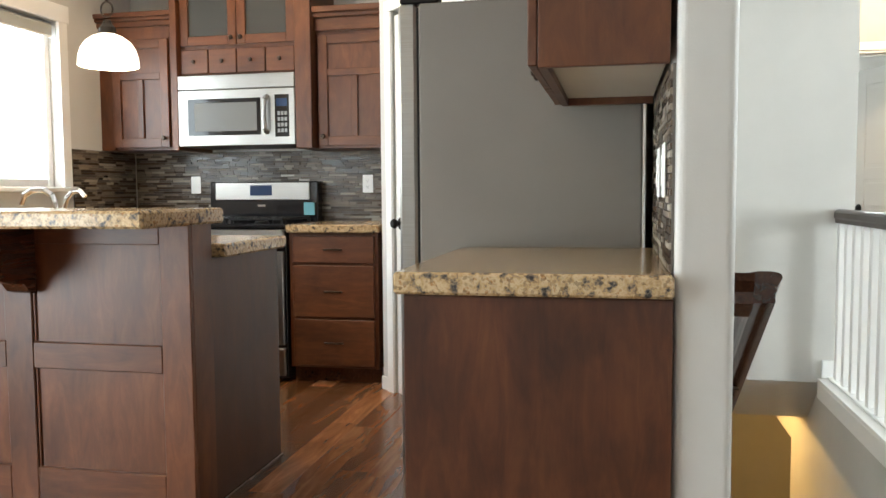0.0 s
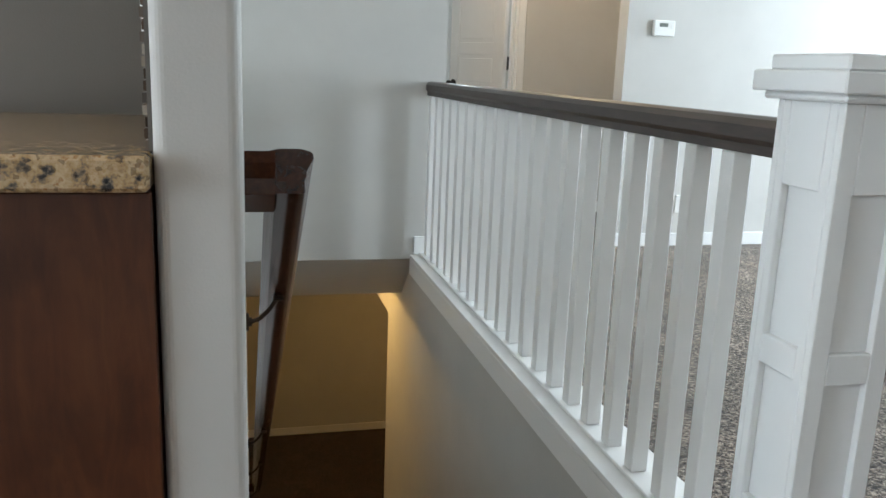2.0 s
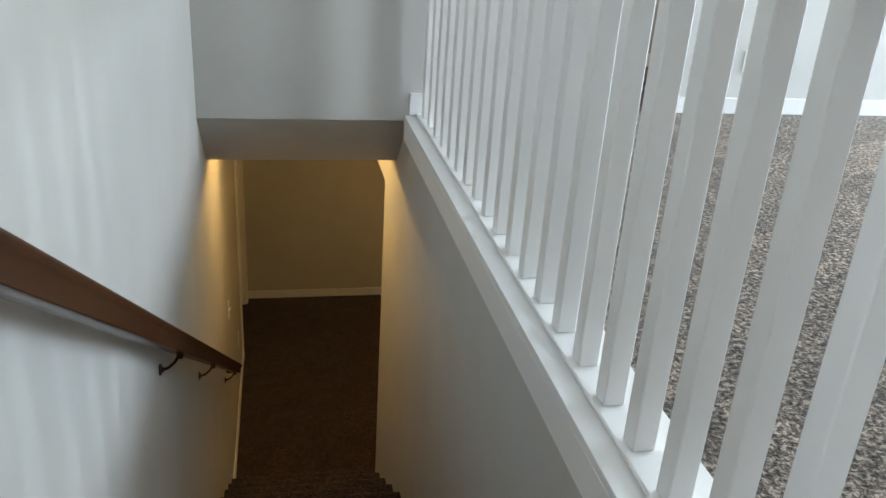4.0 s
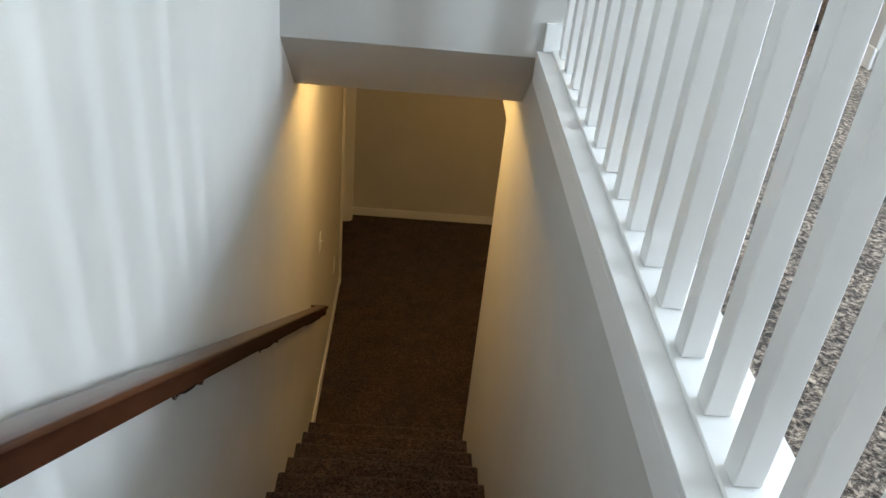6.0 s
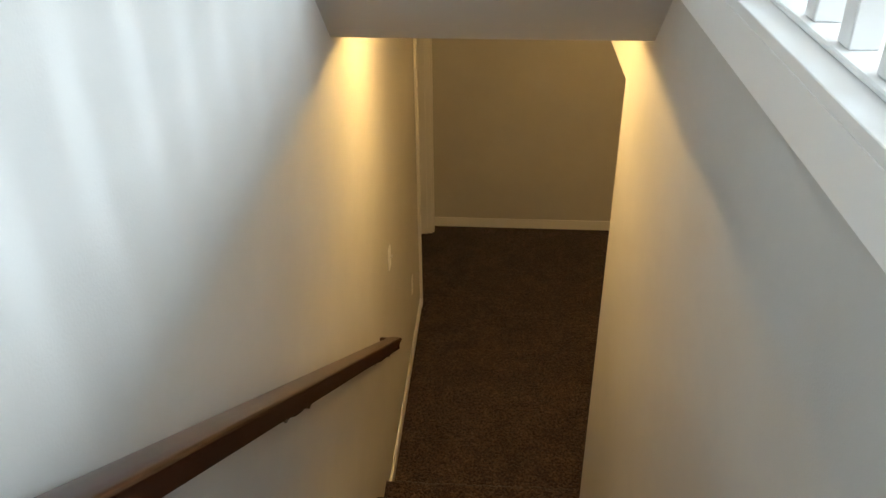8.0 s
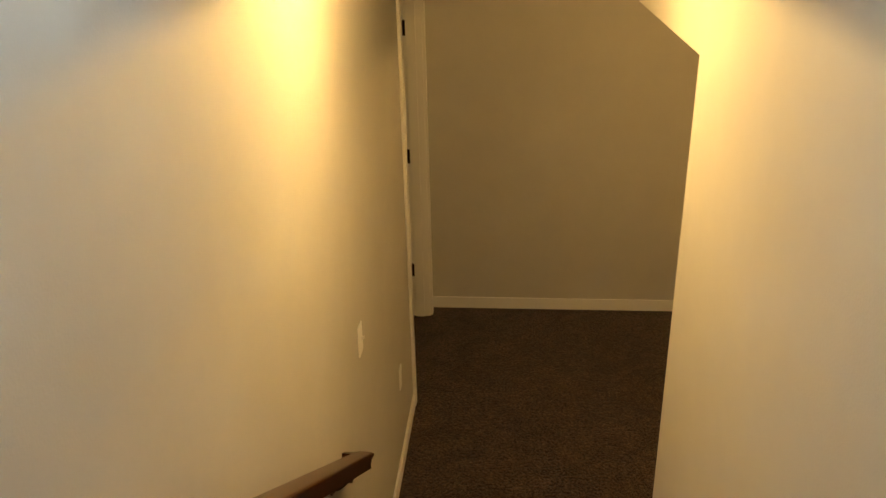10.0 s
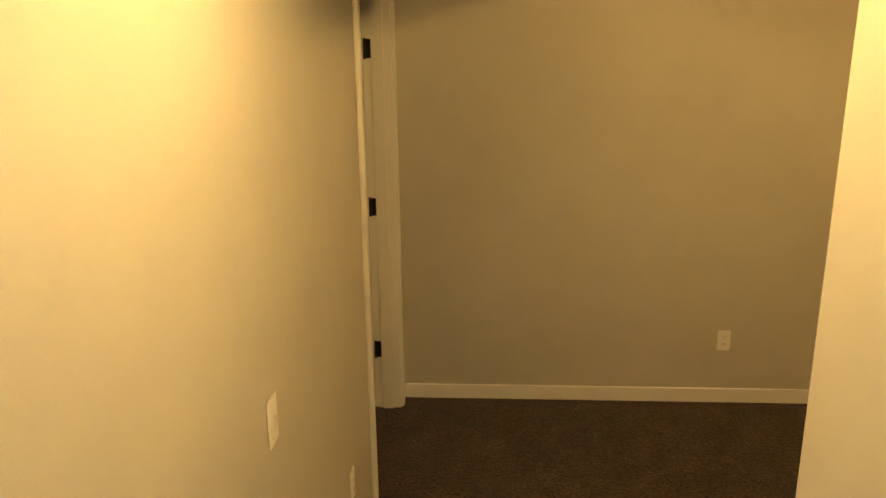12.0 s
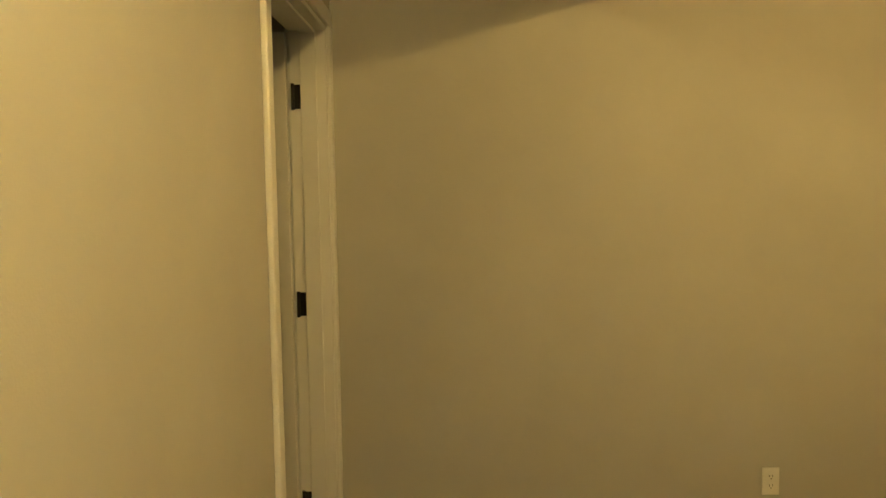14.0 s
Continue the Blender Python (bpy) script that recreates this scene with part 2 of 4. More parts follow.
def prism(bm, pts, axis, lo, hi):
    """A polygon pushed along an axis; pts are the two other coordinates, in order x, y, z."""
    def at(p, w):
        c = list(p)
        c.insert("xyz".index(axis), w)
        return c
    a = [bm.verts.new(at(p, lo)) for p in pts]
    b = [bm.verts.new(at(p, hi)) for p in pts]
    n = len(pts)
    bm.faces.new(a)
    bm.faces.new(b[::-1])
    for k in range(n):
        bm.faces.new((a[k], b[k], b[(k + 1) % n], a[(k + 1) % n]))
    bmesh.ops.recalc_face_normals(bm, faces=bm.faces[:])
    return bm


def make(name, bm, material, parent=None, label="", at=(0, 0, 0), turn=None, smooth=False):
    """A mesh object from world coordinates, kept relative to its thing's base."""
    o = Vector(BASE[parent.name]) if parent else Vector(at)
    if turn is not None:
        bmesh.ops.transform(bm, matrix=turn, verts=bm.verts[:])
    bmesh.ops.translate(bm, verts=bm.verts[:], vec=-o)
    me = bpy.data.meshes.new(name)
    bm.to_mesh(me)
    bm.free()
    me.materials.append(material)
    if smooth:
        for p in me.polygons:
            p.use_smooth = True
    ob = new(name, me)
    if parent:
        ob.parent = parent
    else:
        ob.location = at
    BASE[ob.name] = tuple(o)
    if label:
        ob["label"] = label
    return ob


def part(name, bm, material, parent, label="", turn=None, smooth=False):
    return make(name, bm, material, parent, label, turn=turn, smooth=smooth)


def thing(name, at, label, category, group="", kind=""):
    ob = new(name)
    ob.location = at
    ob.empty_display_size = 0.1
    BASE[ob.name] = tuple(at)
    return tagged(ob, label, category, group, kind)


def struct(name, bm, material, label="", category="", smooth=False):
    return tagged(make(name, bm, material, smooth=smooth), label, category, "", "structure")


# ---- large structure ----
# upper floor
struct("floor_kitchen", boxes((-3.55, -0.06, 0.09, 3.42, -0.30, -0.012), (-3.55, 1.11, -4.0, 0.09, -0.30, -0.012)), mat("subfloor", (0.06, 0.03, 0.015), 0.8), "walnut laminate plank floor of the kitchen and stair head", "floor")
bm = boxes((1.11, 6.0, -4.0, 3.5, -0.30, 0.0), (1.11, 2.235, 3.5, 4.78, -0.30, 0.0), (2.235, 2.92, 3.62, 4.78, -0.30, 0.0), (1.0, 3.4, 4.9, 8.0, -0.30, 0.0))
struct("carpet_living", bm, M_CARPETU, "speckled brown and cream shag carpet beyond the railing", "carpet")
# lower floor
struct("floor_lower", boxes((-3.2, 4.6, 3.9, 7.3, H - 0.15, H)), M_CARPET, "dark brown shag carpet of the lower hall", "carpet")
DA, DT = 5.995, H + 2.165      # near jamb and head of the lower doorway
# stair's left wall, from the lower floor to the upper ceiling, rounded corner at the upper end
bm = bmesh.new()
r = 0.018
pts = [(-0.112 + r - r * math.sin(radians(a)), r - r * math.cos(radians(a))) for a in range(0, 91, 15)]
pts += [(-0.112, EY + 0.1), (0.0, EY + 0.1)] + [(-r + r * math.sin(radians(a)), r - r * math.cos(radians(a))) for a in range(90, -1, -15)]
prism(bm, pts, "z", 0.0, CEIL)
box(bm, -0.112, 0.0, -0.05, EY + 0.1, H - 0.15, 0.0)
struct("wall_stair_left", bm, M_WALL, "greige painted wall beside the stairs with a rounded end", "wall", smooth=False)
bm = boxes((-0.135, 0.0, EY + 0.1, DA, H - 0.15, 0.0), (-0.135, 0.0, DA, 7.01, DT, 0.0), (-0.135, 0.0, 7.01, 7.70, H - 0.15, 0.0))
struct("wall_lower_left", bm, M_WALL, "greige painted wall of the lower hall, warm under the lamp", "wall")
# stair's right wall with the opening to the lower room
bm = boxes((WX, WX + 0.115, 0.0, 4.12, H - 0.15, -0.30), (WX, WX + 0.115, 3.36, 4.12, -0.30, -0.0), (WX, WX + 0.115, 4.12, 7.127, LC - 0.262, 0.0))
box(bm, WX, WX + 0.115, 0.0, 3.36, -0.30, -0.02)
struct("wall_stair_right", bm, M_WALL, "greige painted wall under the railing", "wall")
struct("wall_stair_head", boxes((0.0, WX, 0.0, 0.11, H - 0.15, -0.30)), M_WALL, "hidden wall under the stair head", "wall")
# end wall over the stairs
bm = boxes((-0.0, 1.10, EY, EY + 0.12, -0.02, CEIL))
struct("wall_stair_end", bm, M_WALL, "greige painted wall over the foot of the stairs", "wall")
bm = bmesh.new()
prism(bm, [(EY + 0.002, -0.022), (EY + 0.12, -0.022), (3.9, -0.022), (3.9, LC + 0.001), (3.685, LC)], "x", 0.0, WX)
struct("soffit_stair", bm, M_WALL, "sloped painted soffit over the stairs", "ceiling")
struct("ceiling_lower", boxes((0.0, WX, 3.9, 7.127, LC, LC + 0.2), (WX + 0.115, 4.6, 4.12, 7.3, LC, LC + 0.2), (-3.2, -0.136, 4.6, 7.6, LC, LC + 0.2)), M_CEIL, "painted ceiling of the lower hall", "ceiling")
struct("wall_lower_end", boxes((-0.0, 4.6, 7.127, 7.26, H - 0.15, 0.0)), M_WALL, "plain greige wall across the lower hall", "wall")
struct("wall_lower_room_side", boxes((4.6, 4.72, 3.9, 7.26, H - 0.15, 0.0)), M_WALL, "greige side wall of the lower room", "wall")
struct("wall_lower_room_back", boxes((WX + 0.115, 4.6, 4.0, 4.118, H - 0.15, 0.0)), M_WALL, "greige back wall of the lower room", "wall")
struct("wall_bedroom_lower", boxes((-3.2, -0.136, 4.5, 4.6, H, LC), (-3.3, -3.2, 4.5, 7.7, H, LC), (-3.2, -0.136, 7.6, 7.7, H, LC)), M_WALL, "greige walls of the room behind the lower door", "wall")
struct("floor_bedroom_lower", boxes((-3.2, -0.12, 7.3, 7.6, H - 0.15, H), (-3.2, -0.0, 7.27, 7.3, H - 0.15, H)), M_CARPET, "dark brown carpet behind the lower door", "carpet")

# kitchen and living walls; windows are real openings
LX = -3.42
LW = LX - 0.14
bm = boxes((LX, -0.12, EY, EY + 0.12, -0.3, CEIL))
struct("wall_kitchen_back", bm, M_WALL, "warm greige kitchen wall behind the range", "wall")
KW = (1.30, 2.60, 1.14, 2.10)        # kitchen window: y, y, z, z
DW = (-2.15, -0.25, 0.15, 2.25)
bm = boxes((LW, LX, KW[1], EY + 0.12, -0.3, CEIL), (LW, LX, DW[1], KW[0], -0.3, CEIL), (LW, LX, -4.1, DW[0], -0.3, CEIL),
           (LW, LX, KW[0], KW[1], -0.3, KW[2]), (LW, LX, KW[0], KW[1], KW[3], CEIL), (LW, LX, DW[0], DW[1], -0.3, DW[2]), (LW, LX, DW[0], DW[1], DW[3], CEIL))
struct("wall_kitchen_left", bm, M_WALL, "greige kitchen wall with a bright window over the sink", "wall")
FW = (2.4, 4.8, 0.4, 2.3)
bm = boxes((LW, FW[0], -4.14, -4.0, -0.3, CEIL), (FW[1], 6.14, -4.14, -4.0, -0.3, CEIL), (FW[0], FW[1], -4.14, -4.0, -0.3, FW[2]), (FW[0], FW[1], -4.14, -4.0, FW[3], CEIL))
struct("wall_front", bm, M_WALL, "greige front wall behind the walk", "wall")
LV = (0.66, 1.34, 0.45, 2.45)
LU = (2.42, 3.10, 0.45, 2.45)
bm = boxes((6.0, 6.14, -4.0, LV[0], -0.3, CEIL), (6.0, 6.14, LV[1], LU[0], -0.3, CEIL), (6.0, 6.14, LU[1], 3.62, -0.3, CEIL), (6.0, 6.14, LV[0], LV[1], -0.3, LV[2]), (6.0, 6.14, LV[0], LV[1], LV[3], CEIL),
           (6.0, 6.14, LU[0], LU[1], -0.3, LU[2]), (6.0, 6.14, LU[0], LU[1], LU[3], CEIL))
struct("wall_living_right", bm, M_WALL, "greige living room wall with a tall bright window", "wall")
bm = boxes((2.235, 6.0, 3.5, 3.62, -0.3, CEIL), (2.80, 2.92, 3.62, 4.72, -0.3, CEIL))
struct("wall_thermostat", bm, M_WALL, "pale wall beside the hallway, bright with daylight", "wall")
# hallway with the far door
HY = 4.72
HD = (1.205, 1.965, 2.075)
bm = boxes((0.98, HD[0], HY, HY + 0.12, -0.3, CEIL), (HD[1], 3.4, HY, HY + 0.12, -0.3, CEIL), (HD[0], HD[1], HY, HY + 0.12, HD[2], CEIL), (0.98, 1.10, 3.48, HY, -0.3, CEIL))
struct("wall_hallway", bm, M_WALL, "greige hallway wall with a white cased doorway", "wall")
bm = boxes((0.9, 3.4, 8.0, 8.12, -0.3, CEIL), (0.9, 1.0, 4.84, 8.0, -0.3, CEIL), (3.4, 3.5, 4.84, 8.12, -0.3, CEIL), (2.74, 3.4, 4.74, 4.84, -0.3, CEIL))
struct("wall_bedroom", bm, M_WALL, "pale walls of the room at the end of the hallway", "wall")
struct("ceiling_upper", boxes((LW, 6.14, -4.14, EY + 0.12, CEIL, CEIL + 0.15), (0.9, 3.5, EY + 0.12, 8.12, CEIL, CEIL + 0.15), (3.5, 6.14, EY + 0.12, 3.62, CEIL, CEIL + 0.15)), M_CEIL, "painted ceiling of the upper floor", "ceiling")
# ground outside
struct("ground", boxes((-400, 400, -400, 400, H - 0.6, H - 0.35)), M_GRASS, "green lawn outside the windows", "lawn")


def window(name, axis, at, a0, a1, z0, z1, out, sill=True):
    """A window in a wall whose inner face is at `at` on the axis; out: +1 or -1, towards outdoors."""
    w = thing(name, ((at if axis == "x" else (a0 + a1) / 2), ((a0 + a1) / 2 if axis == "x" else at), z0), "white framed window bright with daylight", "window", kind="structure")

    def bx(bm, d0, d1, p0, p1, q0, q1, bev=0.0):
        lo, hi = sorted((at + out * d0, at + out * d1))
        if axis == "x":
            box(bm, lo, hi, p0, p1, q0, q1, bev)
        else:
            box(bm, p0, p1, lo, hi, q0, q1, bev)
    bm = bmesh.new()
    for p0, p1, q0, q1 in ((a0, a0 + 0.045, z0, z1), (a1 - 0.045, a1, z0, z1), (a0 + 0.045, a1 - 0.045, z0, z0 + 0.045), (a0 + 0.045, a1 - 0.045, z1 - 0.045, z1)):
        bx(bm, 0.05, 0.11, p0, p1, q0, q1, 0.003)
    mid = (a0 + a1) / 2
    bx(bm, 0.055, 0.10, mid - 0.025, mid + 0.025, z0 + 0.045, z1 - 0.045, 0.003)
    part("window_frame", bm, M_TRIM, w)
    for p0, p1 in ((a0 + 0.045, mid - 0.025), (mid + 0.025, a1 - 0.045)):
        bm = bmesh.new()
        bx(bm, 0.075, 0.081, p0, p1, z0 + 0.045, z1 - 0.045)
        part("pane", bm, M_GLASS, w).visible_shadow = False
    c = 0.075
    for nm, p0, p1, q0, q1 in (("window_casing", a0 - c, a0, z0, z1), ("window_casing", a1, a1 + c, z0, z1), ("window_casing", a0 - c - 0.02, a1 + c + 0.02, z1, z1 + 0.10)):
        bm = bmesh.new()
        bx(bm, -0.022, -0.001, p0, p1, q0, q1, 0.003)
        part(nm, bm, M_TRIM, w)
    bm = bmesh.new()
    bx(bm, -0.05, 0.05, a0 - c - 0.02, a1 + c + 0.02, z0 - 0.028, z0, 0.006)
    part("window_sill", bm, M_TRIM, w)
    return w


window("window_1", "x", LX, *KW, -1)
window("window_2", "x", LX, *DW, -1)
window("window_3", "y", -4.0, *FW, -1)
window("window_4", "x", 6.0, *LV, 1)
window("window_5", "x", 6.0, *LU, 1)


# ---- stairs ----
RISE, RUN, STEPS, Y0 = -H / 16, 0.269, 16, 0.155


def tread(bm, k):
    """One carpeted riser and tread, rounded over the nosing, with soft uneven pile."""
    z = H + RISE * k
    y = Y0 + RUN * (STEPS - k)
    prof = [(y - RUN - 0.01, z), (y - 0.035, z)]
    for a in (90, 65, 40, 15, -15, -45, -75):
        prof.append((y - 0.016 + 0.016 * math.cos(radians(a)), z - 0.016 + 0.016 * math.sin(radians(a))))
    prof += [(y - 0.016, z - 0.045), (y - 0.020, z - RISE + 0.0)]
    pts = []
    for (a, b), (c, d) in zip(prof, prof[1:]):
        n = max(1, int(math.hypot(c - a, d - b) / 0.018))
        pts += [(a + (c - a) * i / n, b + (d - b) * i / n) for i in range(n)]
    pts.append(prof[-1])
    nx = 56
    rows = []
    for p, q in pts:
        row = []
        for i in range(nx + 1):
            x = 0.001 + (WX - 0.002) * i / nx
            n1 = noise.noise((x * 42, p * 42, q * 42 + k * 3)) * 0.006 + noise.noise((x * 11, p * 11, q * 11)) * 0.004
            row.append(bm.verts.new((x, p + n1, q + n1 * 0.7)))
        rows.append(row)
    for r0, r1 in zip(rows, rows[1:]):
        for i in range(nx):
            bm.faces.new((r0[i], r0[i + 1], r1[i + 1], r1[i]))


stairs = thing("stairs", (WX / 2, Y0, 0), "straight flight of stairs carpeted in dark brown shag", "stairs", kind="structure")
for k in range(1, STEPS + 1):
    bm = bmesh.new()
    tread(bm, k)
    part("carpeted_step", bm, M_CARPET, stairs, smooth=True)
bm = bmesh.new()
prism(bm, [(Y0, -0.06), (Y0 + RUN * 15 - 0.05, H + 0.02), (Y0 + RUN * 15 - 0.05, H - 0.1), (Y0, H - 0.1)], "x", 0.002, WX - 0.002)
part("carriage", bm, mat("stair_timber", (0.25, 0.16, 0.09), 0.8), stairs)
# top nosing strip of the landing
struct("stair_head_edge", boxes((0.0, WX, 0.10, 0.140, -0.02, 0.0)), M_CARPET, "carpeted edge at the stair head", "floor")

# ---- railing ----
railing = thing("stair_railing", (1.03, 0.2, 0), "white square baluster railing with a dark stained handrail", "railing")
bm = boxes((0.925, 1.125, 0.212, EY, -0.018, 0.004), bev=0.0015)
part("sill_board", bm, M_TRIM, railing)
part("fascia_board", boxes((0.925, 0.946, 0.0, EY, -0.110, -0.0182), bev=0.0006), M_TRIM, railing)
part("shoe", boxes((0.978, 1.060, 0.212, EY - 0.002, 0.0045, 0.016), bev=0.003), M_TRIM, railing)
bm = bmesh.new()
pro = [(0.998, 0.905), (0.998, 0.925), (0.990, 0.936), (0.990, 0.962), (1.000, 0.976), (1.012, 0.981), (1.044, 0.981), (1.056, 0.976), (1.066, 0.962), (1.066, 0.936), (1.058, 0.925), (1.058, 0.905)]
a = [bm.verts.new((x, 0.212, z)) for x, z in pro]
b = [bm.verts.new((x, EY - 0.001, z)) for x, z in pro]
for i in range(len(pro)):
    bm.faces.new((a[i], b[i], b[(i + 1) % len(pro)], a[(i + 1) % len(pro)]))
bm.faces.new(a)
bm.faces.new(b[::-1])
bmesh.ops.recalc_face_normals(bm, faces=bm.faces[:])
part("handrail", bm, M_RAILG, railing, "dark stained handrail with eased edges")
bal = None
for i in range(20):
    y = 0.417 + 0.1490 * i
    if bal is None:
        bal = part("baluster", boxes((0.994, 1.040, y, y + 0.046, 0.0165, 0.904), bev=0.0025), M_TRIM, railing)
    else:
        o = new("baluster", bal.data)
        o.parent = railing
        o.location = (0, 0.1490 * i, 0)


def newel(x0, y0, sx, sy, top):
    n = thing("newel_post", (x0 + sx / 2, y0 + sy / 2, 0), "white square newel post with recessed panels and a stepped cap", "newel post")
    x1, y1 = x0 + sx, y0 + sy
    t, st, neck = 0.016, 0.037, top - 0.077
    part("core", boxes((x0 + t, x1 - t, y0 + t, y1 - t, -0.017, neck)), M_TRIM, n)
    for side in range(4):
        lo, hi = (x0, x1) if side < 2 else (y0 + t, y1 - t)
        e0 = st if side < 2 else st - t
        d0, d1 = ((y0, y0 + t), (y1 - t, y1), (x0, x0 + t), (x1 - t, x1))[side]
        bm = bmesh.new()

        def bb(p0, p1, q0, q1, b=0.0018):
            if side < 2:
                box(bm, p0, p1, d0, d1, q0, q1, b)
            else:
                box(bm, d0, d1, p0, p1, q0, q1, b)
        bb(lo, lo + e0, -0.017, neck)
        bb(hi - e0, hi, -0.017, neck)
        for q0, q1 in ((-0.017, 0.10), (0.222, 0.267), (0.537, 0.593), (0.872, neck)):
            bb(lo + e0, hi - e0, q0, q1)
        part("panel_frame", bm, M_TRIM, n)
    cap = part("cap", boxes((x0 - 0.035, x1 + 0.035, y0 - 0.035, y1 + 0.035, top - 0.063, top - 0.027), bev=0.003), M_TRIM, n)
    part("cap_block", boxes((x0 - 0.016, x1 + 0.016, y0 - 0.014, y1 + 0.014, top - 0.027, top), bev=0.004), M_TRIM, cap)
    part("cap_moulding", boxes((x0 - 0.020, x1 + 0.020, y0 - 0.020, y1 + 0.020, top - 0.077, top - 0.063), bev=0.005), M_TRIM, cap)
    return n


newel(0.935, 0.038, 0.160, 0.172, 1.098)

# ---- handrail on the left wall ----
wall_rail = thing("wall_handrail", (0.06, 0.1, 0.9), "dark red-brown wooden handrail on black wall brackets", "handrail")
SL = 0.663
rp = [(-0.020, -0.031), (-0.021, -0.029), (-0.020, -0.013), (-0.023, -0.007), (-0.023, 0.000), (-0.028, 0.010), (-0.033, 0.019), (-0.032, 0.025), (-0.027, 0.029), (-0.014, 0.032), (0.014, 0.032), (0.027, 0.029), (0.032, 0.025), (0.033, 0.019), (0.028, 0.010), (0.023, 0.000), (0.023, -0.007), (0.020, -0.013), (0.021, -0.029), (0.020, -0.031)]
RX, RZ = 0.063, 0.889


def rail_ring(bm, y, z, skew):
    """An upright section of the rail; skew keeps its height true on the slope."""
    return [bm.verts.new((RX + px, y, z + pz * skew)) for px, pz in rp]


bm = bmesh.new()
rings = [rail_ring(bm, 0.066, RZ + 0.013, 1.0)]
for y in (0.6, 1.4, 2.2, 3.0, 3.8, 4.265):
    rings.append(rail_ring(bm, y, RZ - SL * (y - 0.085), 1.06))
for p, q in zip(rings, rings[1:]):
    for i in range(len(rp)):
        bm.faces.new((p[i], q[i], q[(i + 1) % len(rp)], p[(i + 1) % len(rp)]))
for ring in (rings[0], rings[-1][::-1]):
    bm.faces.new([bm.verts.new(v.co) for v in ring])
bmesh.ops.recalc_face_normals(bm, faces=bm.faces[:])
part("rail", bm, M_RAIL, wall_rail, smooth=True)
for y, dz in ((0.065, True), (4.265, False)):
    zc = RZ + 0.013 if dz else RZ - SL * (4.265 - 0.085)
    bm = bmesh.new()
    pts = [(y + 0.001, zc - 0.033), (y + 0.001, zc - 0.010), (y - 0.012, zc + 0.014), (y - 0.014, zc + 0.030), (y + 0.05, zc + 0.030 - SL * 0.05), (y + 0.05, zc - 0.033 - SL * 0.05)] if dz else [(y - 0.04, zc - 0.006), (y - 0.04, zc + 0.055), (y, zc + 0.030), (y + 0.004, zc + 0.014), (y, zc - 0.033)]
    prism(bm, pts, "x", 0.001, RX - 0.0205)
    part("rail_return", bm, M_RAIL, wall_rail)
for y in (0.45, 1.87, 2.80, 4.06):
    zc = RZ - SL * (y - 0.085)
    bm = bmesh.new()
    cyl(bm, (0.001, y, zc - 0.085), (0.006, y, zc - 0.085), 0.017, seg=20)
    cyl(bm, (0.006, y, zc - 0.085), (0.012, y, zc - 0.085), 0.009, seg=14)
    pts = [(0.010, zc - 0.085), (0.026, zc - 0.080), (0.045, zc - 0.062), (0.058, zc - 0.042), (0.062, zc - 0.034)]
    for (a0, b0), (a1, b1) in zip(pts, pts[1:]):
        cyl(bm, (a0, y, b0), (a1, y, b1), 0.0045, seg=10)
    box(bm, 0.052, 0.072, y - 0.022, y + 0.022, zc - 0.039, zc - 0.0355, 0.001)
    part("bracket", bm, M_BRONZE, wall_rail)

# ---- trim ----
BH, BT = 0.083, 0.013


def base_run(axis, at, out, a0, a1, z, name="baseboard"):
    """A baseboard on a wall face at `at`, standing out towards `out`."""
    lo, hi = sorted((at + out * 0.0005, at + out * BT))
    bm = bmesh.new()
    if axis == "x":
        box(bm, lo, hi, a0, a1, z, z + BH, 0.003)
    else:
        box(bm, a0, a1, lo, hi, z, z + BH, 0.003)
    return struct(name, bm, M_TRIM, "low white painted baseboard", "baseboard")


base_run("x", 0.0, 1, 4.165, DA - 0.056, H)
base_run("x", 0.0, 1, 7.077, 7.126, H)
base_run("y", 7.127, -1, 0.014, 4.59, H)
base_run("x", WX + 0.115, 1, 4.13, 4.14, H)
base_run("y", 3.5, -1, 2.249, 5.98, 0.0)
base_run("x", 2.235, -1, 3.486, 3.62, 0.0)
base_run("x", 2.80, -1, 3.63, 4.705, 0.0)
base_run("y", HY, -1, 2.026, 2.786, 0.0)
base_run("x", 6.0, -1, -3.98, 3.48, 0.0)
base_run("x", 1.10, 1, 3.50, 4.705, 0.0)
# end return of the baseboard on the end wall
struct("baseboard", boxes((0.946, 1.100, EY - 0.013, EY - 0.001, 0.005, 0.110), bev=0.002), M_TRIM, "short white baseboard block at the railing's end", "baseboard")
struct("trim", boxes((1.100, 1.113, EY - 0.014, EY + 0.10, 0.005, 0.088), bev=0.002), M_TRIM, "white baseboard turning the wall corner", "baseboard")


